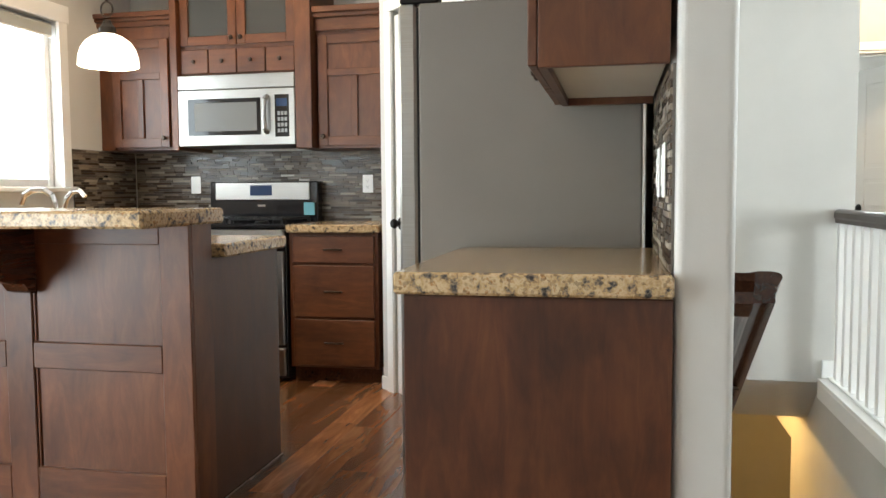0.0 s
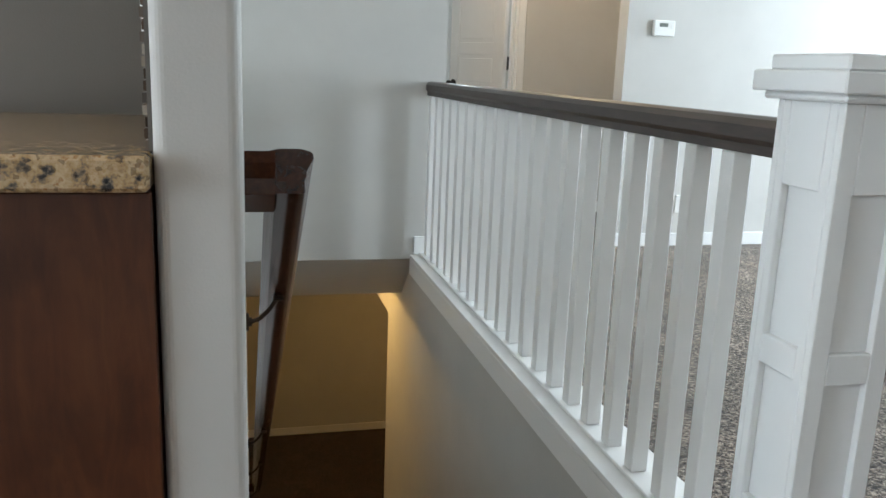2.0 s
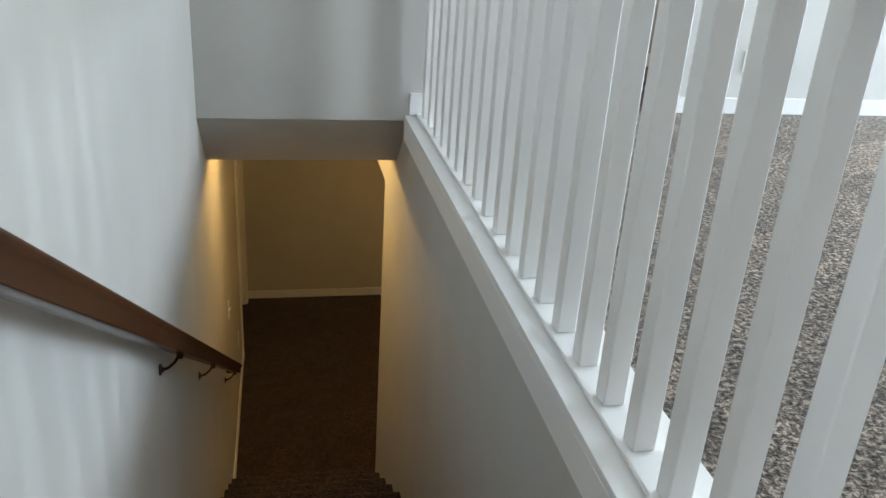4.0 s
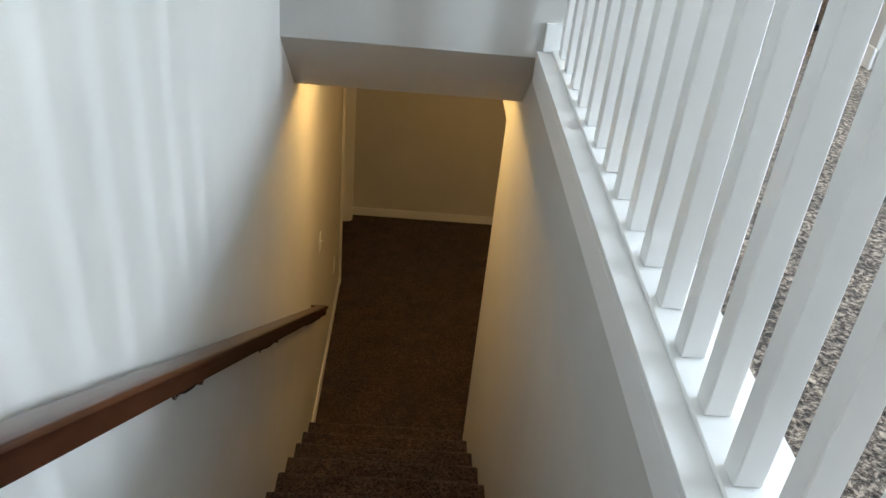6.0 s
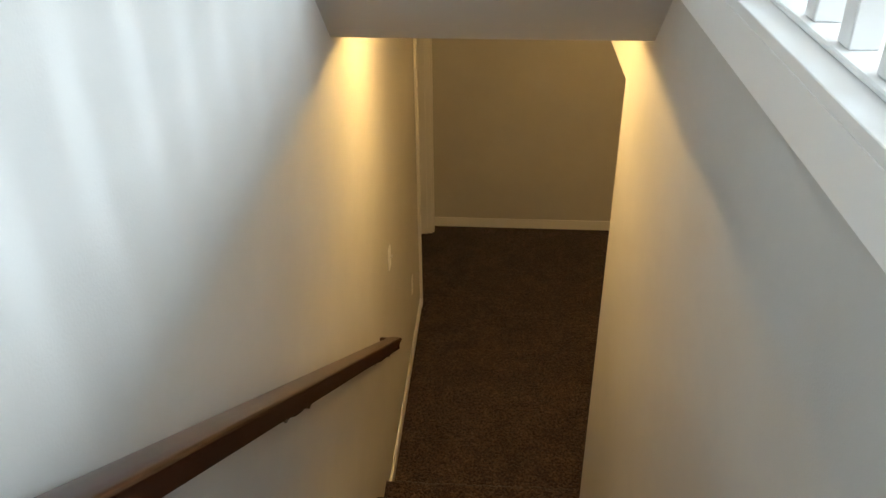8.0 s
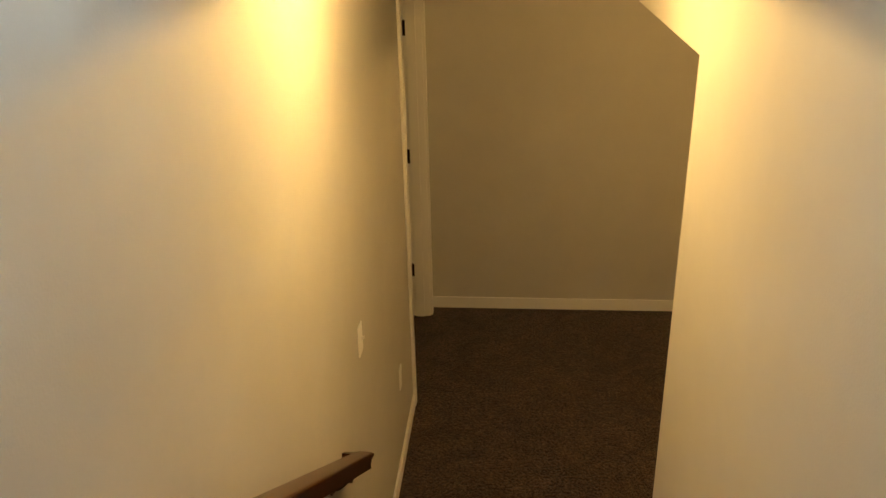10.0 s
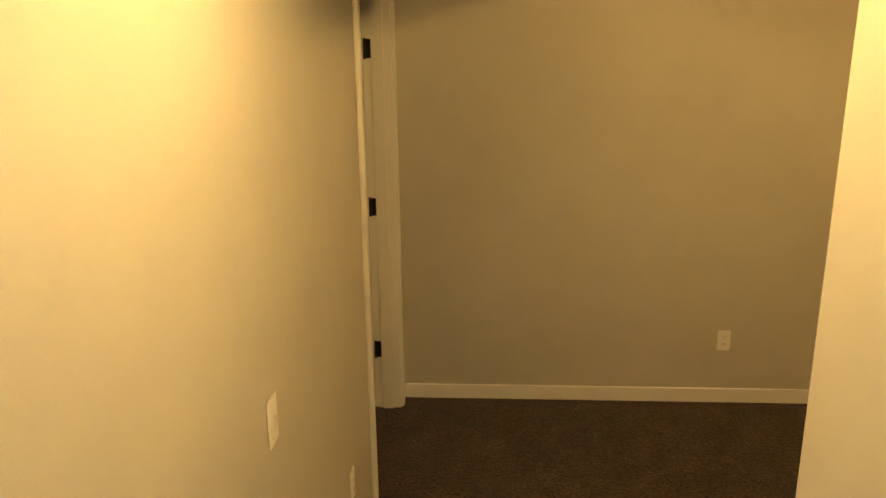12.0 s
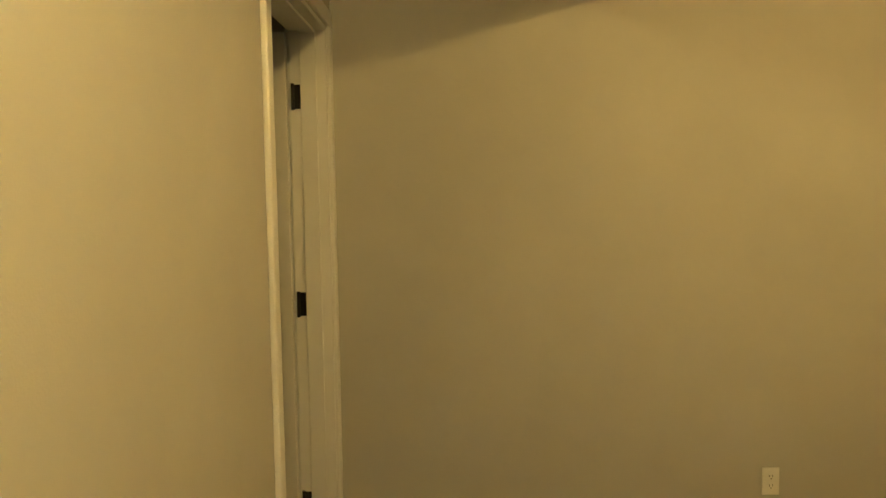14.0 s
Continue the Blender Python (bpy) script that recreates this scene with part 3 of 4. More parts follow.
def doorway(name, axis, at, out, a0, a1, z0, top, depth, label):
    """White jambs, stops and casings on both sides of an opening in a wall of that depth; `at` is the face towards `out`."""
    d = thing(name, (at, a0, z0) if axis == "x" else (a0, at, z0), label, "doorway", kind="structure")

    def bx(bm, p0, p1, d0, d1, q0, q1, bev=0.002):
        lo, hi = sorted((at + out * d0, at + out * d1))
        if axis == "x":
            box(bm, lo, hi, p0, p1, q0, q1, bev)
        else:
            box(bm, p0, p1, lo, hi, q0, q1, bev)
    t = 0.018
    for p0, p1 in ((a0 + 0.0005, a0 + t), (a1 - t, a1 - 0.0005)):
        bm = bmesh.new()
        bx(bm, p0, p1, 0.003, -depth - 0.003, z0, top - 0.0005)
        part("jamb", bm, M_TRIM, d)
    bm = bmesh.new()
    bx(bm, a0 + t, a1 - t, 0.003, -depth - 0.003, top - t, top - 0.0005)
    part("head_jamb", bm, M_TRIM, d)
    for p0, p1, q0, q1 in ((a0 + t, a0 + t + 0.011, z0, top - t), (a1 - t - 0.011, a1 - t, z0, top - t), (a0 + t + 0.011, a1 - t - 0.011, top - t - 0.011, top - t)):
        bm = bmesh.new()
        bx(bm, p0, p1, -0.035, -depth + 0.04, q0, q1)
        part("stop", bm, M_TRIM, d)
    c = 0.060
    for s0, s1 in ((0.0005, 0.017), (-depth - 0.0005, -depth - 0.017)):
        for p0, p1, q0, q1 in ((a0 - c + 0.005, a0 + 0.005, z0, top + 0.0), (a1 - 0.005, a1 + c - 0.005, z0, top + 0.0), (a0 - c + 0.005, a1 + c - 0.005, top, top + c)):
            bm = bmesh.new()
            bx(bm, p0, p1, s0, s1, q0, q1, 0.004)
            part("casing", bm, M_TRIM, d)
    return d


def door_leaf(name, width, height, label, m, knob_side=1, seethrough=False):
    """A moulded white door; hinge edge at x = 0, leaf towards +x, thickness in y from 0 to 0.035; m lays it in place."""
    o = m.translation
    d = thing(name, tuple(o), label, "door")
    bm = bmesh.new()
    box(bm, 0, width, 0.006, 0.029, 0, height)
    part("core", bm, M_DOOR, d, turn=m)
    sw = 0.11
    for y0, y1 in ((0.0, 0.006), (0.029, 0.035)):
        bm = bmesh.new()
        box(bm, 0, sw, y0, y1, 0, height, 0.0015)
        box(bm, width - sw, width, y0, y1, 0, height, 0.0015)
        for q0, q1 in ((0, 0.22), (0.80, 0.92), (1.16, 1.25), (height - 0.12, height)):
            box(bm, sw, width - sw, y0, y1, q0, q1, 0.0015)
        part("frame", bm, M_DOOR, d, turn=m)
        for q0, q1 in ((0.25, 0.77), (0.95, 1.13), (1.28, height - 0.15)):
            bm = bmesh.new()
            yy = (y0 + 0.0015, y1) if y0 == 0.0 else (y0, y1 - 0.0015)
            box(bm, sw + 0.03, width - sw - 0.03, yy[0], yy[1], q0, q1, 0.002)
            part("panel", bm, M_DOOR, d, turn=m)
    for s in (-1, 1):
        bm = bmesh.new()
        yb = 0.0 if s < 0 else 0.035
        kx = width - 0.06
        cyl(bm, (kx, yb, 0.93), (kx, yb + s * 0.008, 0.93), 0.032, seg=24)
        cyl(bm, (kx, yb + s * 0.008, 0.93), (kx, yb + s * 0.035, 0.93), 0.011, seg=16)
        cyl(bm, (kx, yb + s * 0.033, 0.93), (kx, yb + s * 0.045, 0.93), 0.020, 0.027, seg=24)
        cyl(bm, (kx, yb + s * 0.045, 0.93), (kx, yb + s * 0.060, 0.93), 0.027, 0.020, seg=24)
        part("knob", bm, M_BLACK, d, "dark bronze round knob", turn=m)
    return d


def hinge_at(parent, m):
    """Two rounded leaves and a knuckle; the leaf on the jamb lies in x from 0, height 0.09, facing -y."""
    h = 0.045
    bm = bmesh.new()
    r = 0.012
    pts = [(0.0, -h), (0.036 - r, -h)]
    for a in (-70, -45, -20, 0, 20, 45, 70):
        s = 1 if a > 0 else -1
        pts.append((0.036 - r + r * math.cos(radians(a)), s * (h - r) + r * math.sin(radians(a))))
    pts += [(0.036 - r, h), (0.0, h)]
    prism(bm, pts, "y", -0.0025, 0.0)
    part("hinge_leaf", bm, M_BLACK, parent, "black hinge leaf", turn=m)
    bm = bmesh.new()
    cyl(bm, (-0.005, -0.005, -h - 0.004), (-0.005, -0.005, h + 0.004), 0.0065, seg=12)
    part("hinge_knuckle", bm, M_BLACK, parent, "black hinge knuckle", turn=m)


# lower doorway: opening 5.93..7.01, door swung into the room against the far jamb
dw = doorway("door_1", "x", 0.0, 1, DA, 7.01, H, DT, 0.135, "white cased doorway with black hinges on the far jamb")
for z in (H + 0.345, H + 1.125, H + 1.905):
    hinge_at(dw, pose(-0.120, 6.9915, z))
door_leaf("interior_door", 0.91, 2.125, "white moulded door swung open into the next room", pose(-0.142, 6.9865, H + 0.012, 0, 0, 180 - 1.5))
# hallway doorway and its open door
dw2 = doorway("door_2", "y", HY, -1, HD[0], HD[1], 0.0, HD[2], 0.12, "white cased doorway at the end of the hallway")
for z in (0.33, 1.11, 1.88):
    hinge_at(dw2, pose(HD[1] - 0.018, HY + 0.125, z, 0, 0, -90))
door_leaf("interior_door", 0.70, 2.02, "cream lit white moulded door standing ajar", pose(HD[1] - 0.030, HY + 0.135, 0.012, 0, 0, 180 - 70))
# shelves seen in the far room
rk = thing("wall_shelf", (1.42, 7.99, 0.9), "white shelf unit on the far room's wall", "shelf")
for z in (1.35, 1.75):
    part("shelf_board", boxes((1.05, 1.55, 7.7, 7.98, z, z + 0.02)), M_TRIM, rk)

# ---- switches, outlets, thermostat ----


def plate(name, label, m, kind="outlet", gangs=1):
    """A wall plate facing -y, centred on its own origin."""
    w = 0.070 + 0.046 * (gangs - 1)
    p = thing(name, tuple(m.translation), label, "light switch" if kind == "switch" else "power outlet")
    bm = bmesh.new()
    box(bm, -w / 2, w / 2, -0.006, -0.0005, -0.057, 0.057, 0.0025)
    part("plate", bm, M_PLASTIC, p, turn=m)
    for g in range(gangs):
        cx = (g - (gangs - 1) / 2) * 0.046
        if kind == "switch":
            bm = bmesh.new()
            box(bm, cx - 0.008, cx + 0.008, -0.0075, -0.006, -0.014, 0.014, 0.0005)
            part("switch_frame", bm, M_PLASTIC, p, turn=m)
            bm = bmesh.new()
            prism(bm, [(-0.0075, -0.009), (-0.0075, 0.010), (-0.020, 0.013), (-0.018, 0.006)], "x", cx - 0.0045, cx + 0.0045)
            part("toggle", bm, M_PLASTIC, p, turn=m)
        elif kind == "rocker":
            bm = bmesh.new()
            box(bm, cx - 0.0165, cx + 0.0165, -0.0085, -0.006, -0.033, 0.033, 0.001)
            part("rocker", bm, M_PLASTIC, p, turn=m)
        else:
            for s in (-1, 1):
                bm = bmesh.new()
                cyl(bm, (cx, -0.006, s * 0.0195), (cx, -0.0085, s * 0.0195), 0.0165, seg=20)
                so = part("socket", bm, M_PLASTIC, p, turn=m)
                bm = bmesh.new()
                for dx in (-0.006, 0.006):
                    box(bm, cx + dx - 0.001, cx + dx + 0.001, -0.0092, -0.0084, s * 0.0195 - 0.001, s * 0.0195 + 0.007)
                cyl(bm, (cx, -0.0084, s * 0.0195 - 0.008), (cx, -0.0092, s * 0.0195 - 0.008), 0.0022, seg=10)
                part("slots", bm, M_SLOT, so, "dark socket slots", turn=m)
    for s in ((-0.030, 0.030) if kind == "switch" else (0.0,)):
        bm = bmesh.new()
        cyl(bm, (0, -0.006, s), (0, -0.0072, s), 0.003, seg=10)
        part("screw", bm, M_PLASTIC, p, turn=m)
    return p


plate("light_switch", "white toggle switch on the wall by the foot of the stairs", pose(0.0, 4.620, H + 1.209, 0, 0, 90), "switch")
plate("power_outlet", "white outlet low on the stair wall", pose(0.0, 5.505, H + 0.478, 0, 0, 90))
plate("power_outlet", "white duplex outlet low on the end wall", pose(1.732, 7.127, H + 0.362))
plate("power_outlet", "white outlet on the mosaic backsplash beside the range", pose(-2.966, EY - 0.012, 1.152), "rocker")
plate("power_outlet", "white outlet on the mosaic backsplash", pose(-1.769, EY - 0.012, 1.151), "outlet")
plate("light_switch", "white switch plate on the mosaic beside the fridge", pose(-0.124, 0.34, 1.135, 0, 0, -90), "rocker")
plate("light_switch", "white switch plate on the mosaic near the wall end", pose(-0.124, 0.14, 1.135, 0, 0, -90), "rocker")
plate("power_outlet", "white outlet low on the pale living room wall", pose(2.70, 3.5, 0.27))
thermo = thing("thermostat", (2.47, 3.5, 1.36), "white wall thermostat with a small grey display", "thermostat")
bm = bmesh.new()
TX0, TX1, TZ0, TZ1 = 2.394, 2.534, 1.290, 1.384
box(bm, TX0, TX1, 3.472, 3.4995, TZ0, TZ1, 0.006)
part("case", bm, M_PLASTIC, thermo)
part("display", boxes((TX0 + 0.035, TX0 + 0.09, 3.470, 3.4725, TZ0 + 0.055, TZ1 - 0.018)), mat("lcd_grey", (0.16, 0.18, 0.16), 0.3), thermo, "grey display")
part("button", boxes((TX1 - 0.030, TX1 - 0.014, 3.469, 3.4722, TZ0 + 0.045, TZ0 + 0.07), bev=0.0008), M_PLASTIC, thermo)

# ---- recessed lamps ----
# the last fixture is made up to go with the added dining fill
for x, y, LC_ in ((0.42, 4.17, LC), (1.9, 5.4, LC), (-2.3, 2.1, CEIL), (-2.9, -0.3, CEIL), (-1.9, -2.3, CEIL)):
    can = thing("recessed_light", (x, y, LC_), "white rimmed recessed ceiling light with a lit bulb", "ceiling light")
    bm = bmesh.new()
    lathe(bm, [(0.060, -0.004), (0.088, -0.004), (0.090, 0.0)], (x, y, LC_))
    part("rim", bm, M_TRIM, can)
    part("bulb", cyl(bmesh.new(), (x, y, LC_ - 0.003), (x, y, LC_), 0.055, seg=24), M_BULB, can)

# ---- kitchen ----


def placer(axis, at, out):
    """Boxes given by depth in front of a face, place along it and height."""
    def bx(bm, d0, d1, p0, p1, q0, q1, bev=0.0):
        lo, hi = sorted((at + out * d0, at + out * d1))
        if axis == "x":
            box(bm, lo, hi, p0, p1, q0, q1, bev)
        else:
            box(bm, p0, p1, lo, hi, q0, q1, bev)
        return bm
    return bx


def framed_door(parent, axis, at, out, a0, a1, z0, z1, name="door", split=True, glass=False, knob=None):
    """A craftsman cabinet door: stiles, rails and recessed panels, one wide panel over two upright ones."""
    bx = placer(axis, at, out)
    T, S = 0.020, 0.055
    body = part(name, bx(bmesh.new(), 0.001, 0.006, a0 + 0.01, a1 - 0.01, z0 + 0.01, z1 - 0.01), M_FROST if glass else M_WOODZ, parent)
    for p0, p1 in ((a0, a0 + S), (a1 - S, a1)):
        part("stile", bx(bmesh.new(), 0.001, T, p0, p1, z0, z1, 0.002), M_WOODZ, body)
    wx = M_WOODX if axis == "y" else M_WOODY
    rails = [(z0, z0 + S), (z1 - S, z1)]
    if split:
        zm = z0 + (z1 - z0) * 0.63
        rails.append((zm, zm + 0.04))
    for q0, q1 in rails:
        part("rail", bx(bmesh.new(), 0.0015, T - 0.0005, a0 + S, a1 - S, q0, q1, 0.002), wx, body)
    if split:
        m = (a0 + a1) / 2
        part("mullion", bx(bmesh.new(), 0.0015, T - 0.0005, m - 0.018, m + 0.018, z0 + S, zm, 0.002), M_WOODZ, body)
    if knob:
        kp, kz = knob
        bm = bmesh.new()
        s = at + out * T
        pt = (lambda d: (s + out * d, kp, kz)) if axis == "x" else (lambda d: (kp, s + out * d, kz))
        cyl(bm, pt(0), pt(0.012), 0.006, seg=12)
        cyl(bm, pt(0.012), pt(0.020), 0.010, 0.015, seg=16)
        cyl(bm, pt(0.020), pt(0.027), 0.015, 0.010, seg=16)
        part("knob", bm, M_BRONZE, body, "dark bronze cabinet knob")
    return body


def drawer(parent, at, a0, a1, z0, z1, pull=True, knob=False):
    """A slab drawer front facing -y with an arched bronze pull."""
    body = part("drawer", boxes((a0, a1, at - 0.020, at - 0.001, z0, z1), bev=0.003), M_WOODX, parent)
    m, zc = (a0 + a1) / 2, (z0 + z1) / 2
    if pull:
        bm = bmesh.new()
        pts = [(m - 0.052, at - 0.020, zc), (m - 0.048, at - 0.036, zc + 0.001), (m - 0.02, at - 0.045, zc + 0.003), (m + 0.02, at - 0.045, zc + 0.003), (m + 0.048, at - 0.036, zc + 0.001), (m + 0.052, at - 0.020, zc)]
        for p, q in zip(pts, pts[1:]):
            cyl(bm, p, q, 0.0055, seg=10)
        part("pull", bm, M_BRONZE, body, "dark bronze arched pull")
    if knob:
        bm = bmesh.new()
        cyl(bm, (m, at - 0.020, zc), (m, at - 0.032, zc), 0.006, seg=12)
        cyl(bm, (m, at - 0.032, zc), (m, at - 0.042, zc), 0.013, 0.010, seg=16)
        part("knob", bm, M_BRONZE, body, "dark bronze cabinet knob")


YB = 2.75       # face of the base cabinets by the range
# drawer base by the range
c = thing("base_cabinet", (-1.76, 3.0, 0), "dark cherry-stained base cabinet with three drawers by the range", "kitchen cabinet")
part("body", boxes((-2.030, -1.500, YB, EY - 0.014, 0.09, 0.868)), M_WOODZ, c)
part("toe_kick", boxes((-2.030, -1.500, YB + 0.06, YB + 0.075, -0.011, 0.088)), M_RAIL, c)
for z0, z1 in ((0.695, 0.850), (0.385, 0.680), (0.105, 0.370)):
    drawer(c, YB, -2.005, -1.520, z0, z1)
# corner base and sink base along the window wall
c = thing("base_cabinet", (-3.1, 3.0, 0), "dark cherry-stained corner base cabinet", "kitchen cabinet")
part("body", boxes((LX + 0.002, -2.800, 2.76, EY - 0.014, -0.011, 0.868)), M_WOODZ, c)
c = thing("base_cabinet", (-3.1, 1.9, 0), "dark cherry-stained base cabinet under the window", "kitchen cabinet")
part("body", boxes((LX + 0.002, -2.82, 0.95, 2.755, -0.011, 0.868)), M_WOODZ, c)
for k in range(3):
    framed_door(c, "x", -2.82, 1, 0.97 + 0.59 * k, 1.54 + 0.59 * k, 0.11, 0.85, split=False, knob=(1.0 + 0.59 * k, 0.78))


def slab(name, label, bm):
    return tagged(make(name, bm, M_GRANITE, at=(0, 0, 0)), label, "countertop")


slab("countertop", "tan and black speckled granite countertop by the range", boxes((-2.035, -1.478, 2.705, EY - 0.014, 0.869, 0.915), bev=0.006))
bm = boxes((LX + 0.003, -2.797, 2.705, EY - 0.014, 0.869, 0.915), (LX + 0.003, -2.78, 0.93, 2.705, 0.869, 0.915), bev=0.006)
slab("countertop", "tan and black speckled granite countertop under the window", bm)

# range
rg = thing("range", (-2.417, 3.0, 0), "stainless steel gas range with a black cooktop", "range")
R0, R1, RY = -2.790, -2.042, 2.70
part("body", boxes((R0, R1, RY + 0.03, EY - 0.02, 0.02, 0.895), bev=0.003), M_BLACKGL, rg)
part("oven_door", boxes((R0 + 0.01, R1 - 0.01, RY, RY + 0.028, 0.22, 0.76), bev=0.005), M_STEEL, rg)
part("oven_window", boxes((R0 + 0.12, R1 - 0.12, RY - 0.003, RY + 0.002, 0.36, 0.62)), M_BLACKGL, rg)
part("warming_drawer", boxes((R0 + 0.01, R1 - 0.01, RY, RY + 0.028, 0.04, 0.20), bev=0.005), M_STEEL, rg)
part("control_panel", boxes((R0 + 0.005, R1 - 0.005, RY - 0.01, RY + 0.028, 0.78, 0.885), bev=0.006), M_STEEL, rg)
bm = bmesh.new()
cyl(bm, (R0 + 0.08, RY - 0.05, 0.72), (R1 - 0.08, RY - 0.05, 0.72), 0.013, seg=16)
for x in (R0 + 0.10, R1 - 0.10):
    cyl(bm, (x, RY - 0.05, 0.72), (x, RY, 0.72), 0.009, seg=12)
part("oven_handle", bm, M_STEEL, rg)
for k in range(5):
    x = R0 + 0.10 + k * (R1 - R0 - 0.20) / 4
    part("control_knob", cyl(bmesh.new(), (x, RY - 0.01, 0.832), (x, RY - 0.042, 0.832), 0.023, 0.018, seg=20), M_BLACK, rg)
part("cooktop", boxes((R0, R1, RY + 0.01, 3.25, 0.896, 0.918), bev=0.006), M_BLACKGL, rg)
for k in range(2):
    g0 = R0 + 0.03 + k * 0.355
    bm = bmesh.new()
    for y in (2.76, 2.90, 3.04, 3.18):
        box(bm, g0, g0 + 0.335, y - 0.006, y + 0.006, 0.938, 0.950, 0.002)
    for x in (g0 + 0.006, g0 + 0.11, g0 + 0.225, g0 + 0.329):
        box(bm, x - 0.006, x + 0.006, 2.754, 3.186, 0.936, 0.949, 0.002)
    for x in (g0 + 0.006, g0 + 0.329):
        for y in (2.76, 3.18):
            box(bm, x - 0.007, x + 0.007, y - 0.007, y + 0.007, 0.917, 0.938)
    part("grate", bm, M_BLACK, rg, "black cast iron grate")
    for y in (2.84, 3.09):
        part("burner", cyl(bmesh.new(), (g0 + 0.167, y, 0.917), (g0 + 0.167, y, 0.930), 0.045, 0.038, seg=24), M_BLACK, rg)
part("backguard", boxes((R0 + 0.002, R1 - 0.002, 3.255, 3.335, 0.90, 1.168), bev=0.006), M_BLACKGL, rg)
part("backguard_face", boxes((R0 + 0.045, R1 - 0.055, 3.243, 3.256, 1.050, 1.166), bev=0.005), M_STEEL, rg)
part("display", boxes((-2.500, -2.350, 3.240, 3.2445, 1.080, 1.145), bev=0.001), M_SCREEN, rg, "dark blue display")
part("badge", boxes((-2.455, -2.400, 3.2505, 3.2565, 1.008, 1.022), bev=0.001), M_CHROME, rg)

part("energy_sticker", boxes((-2.135, -2.065, 3.2425, 3.2545, 0.955, 1.035)), mat("teal_sticker", (0.10, 0.30, 0.33), 0.4), rg, "teal sticker on the black backguard")

# microwave
mw = thing("microwave", (-2.434, 3.13, 1.38), "stainless steel over-the-range microwave with a dark window", "microwave")
M0, M1, MY = -2.812, -2.056, 2.93
part("body", boxes((M0 + 0.002, M1 - 0.002, MY + 0.02, 3.33, 1.382, 1.805)), M_BLACK, mw)
part("vent_panel", boxes((M0, M1, MY, MY + 0.02, 1.722, 1.808), bev=0.004), M_STEEL, mw)
part("door_panel", boxes((M0, M1, MY, MY + 0.02, 1.382, 1.718), bev=0.004), M_STEEL, mw)
part("door_window", boxes((M0 + 0.065, M1 - 0.215, MY - 0.003, MY + 0.002, 1.445, 1.665), bev=0.002), M_BLACKGL, mw)
part("window_mesh", boxes((M0 + 0.11, M1 - 0.24, MY - 0.0045, MY - 0.0032, 1.47, 1.64)), mat("grey_mesh", (0.10, 0.095, 0.085), 0.35), mw)
part("keypad", boxes((M1 - 0.125, M1 - 0.035, MY - 0.003, MY + 0.002, 1.43, 1.68), bev=0.002), M_BLACKGL, mw)
part("keypad_display", boxes((M1 - 0.115, M1 - 0.045, MY - 0.0045, MY - 0.0032, 1.61, 1.655)), M_SCREEN, mw)
for r_ in range(4):
    for k in range(3):
        x, z = M1 - 0.107 + k * 0.022, 1.455 + r_ * 0.034
        part("button", boxes((x, x + 0.016, MY - 0.0045, MY - 0.0032, z, z + 0.022)), mat("key_grey", (0.22, 0.22, 0.22), 0.4) if (r_, k) == (0, 0) else bpy.data.materials["key_grey"], mw)
bm = bmesh.new()
pts = [(M1 - 0.175, MY, 1.455), (M1 - 0.178, MY - 0.032, 1.475), (M1 - 0.178, MY - 0.040, 1.56), (M1 - 0.178, MY - 0.032, 1.65), (M1 - 0.175, MY, 1.672)]
for p, q in zip(pts, pts[1:]):
    cyl(bm, p, q, 0.014, seg=14)
part("handle", bm, M_STEEL, mw)

# wall cabinets round the range
c = thing("wall_cabinet", (-3.12, 3.17, 1.37), "cherry-stained corner wall cabinet with a craftsman door", "kitchen cabinet")
part("body", boxes((LX + 0.002, -2.862, 3.02, EY - 0.002, 1.37, 2.16)), M_WOODZ, c)
part("face_frame", boxes((LX + 0.002, -3.295, 3.001, 3.019, 1.37, 2.13), (-2.90, -2.862, 3.001, 3.019, 1.37, 2.13), (-3.295, -2.90, 3.001, 3.019, 2.055, 2.13)), M_WOODZ, c)
framed_door(c, "y", 3.0, -1, -3.290, -2.905, 1.385, 2.05, knob=(-2.935, 1.44))
for k, (o, z0, z1) in enumerate(((0.0, 2.131, 2.165), (0.02, 2.165, 2.185), (0.035, 2.185, 2.215))):
    part("crown", boxes((LX + 0.003, -2.862, 2.985 - o, EY - 0.004, z0, z1), bev=0.003), M_WOODX, c)

c = thing("wall_cabinet", (-1.72, 3.17, 1.36), "cherry-stained wall cabinet with a panelled craftsman door", "kitchen cabinet")
part("body", boxes((-1.945, -1.470, 3.02, EY - 0.002, 1.36, 2.12)), M_WOODZ, c)
framed_door(c, "y", 3.018, -1, -1.930, -1.485, 1.375, 2.03, knob=(-1.900, 1.43))
for o, z0, z1 in ((0.0, 2.05, 2.125), (0.02, 2.125, 2.15), (0.04, 2.15, 2.185)):
    part("crown", boxes((-1.95, -1.465, 2.99 - o, EY - 0.004, z0, z1), bev=0.003), M_WOODX, c)

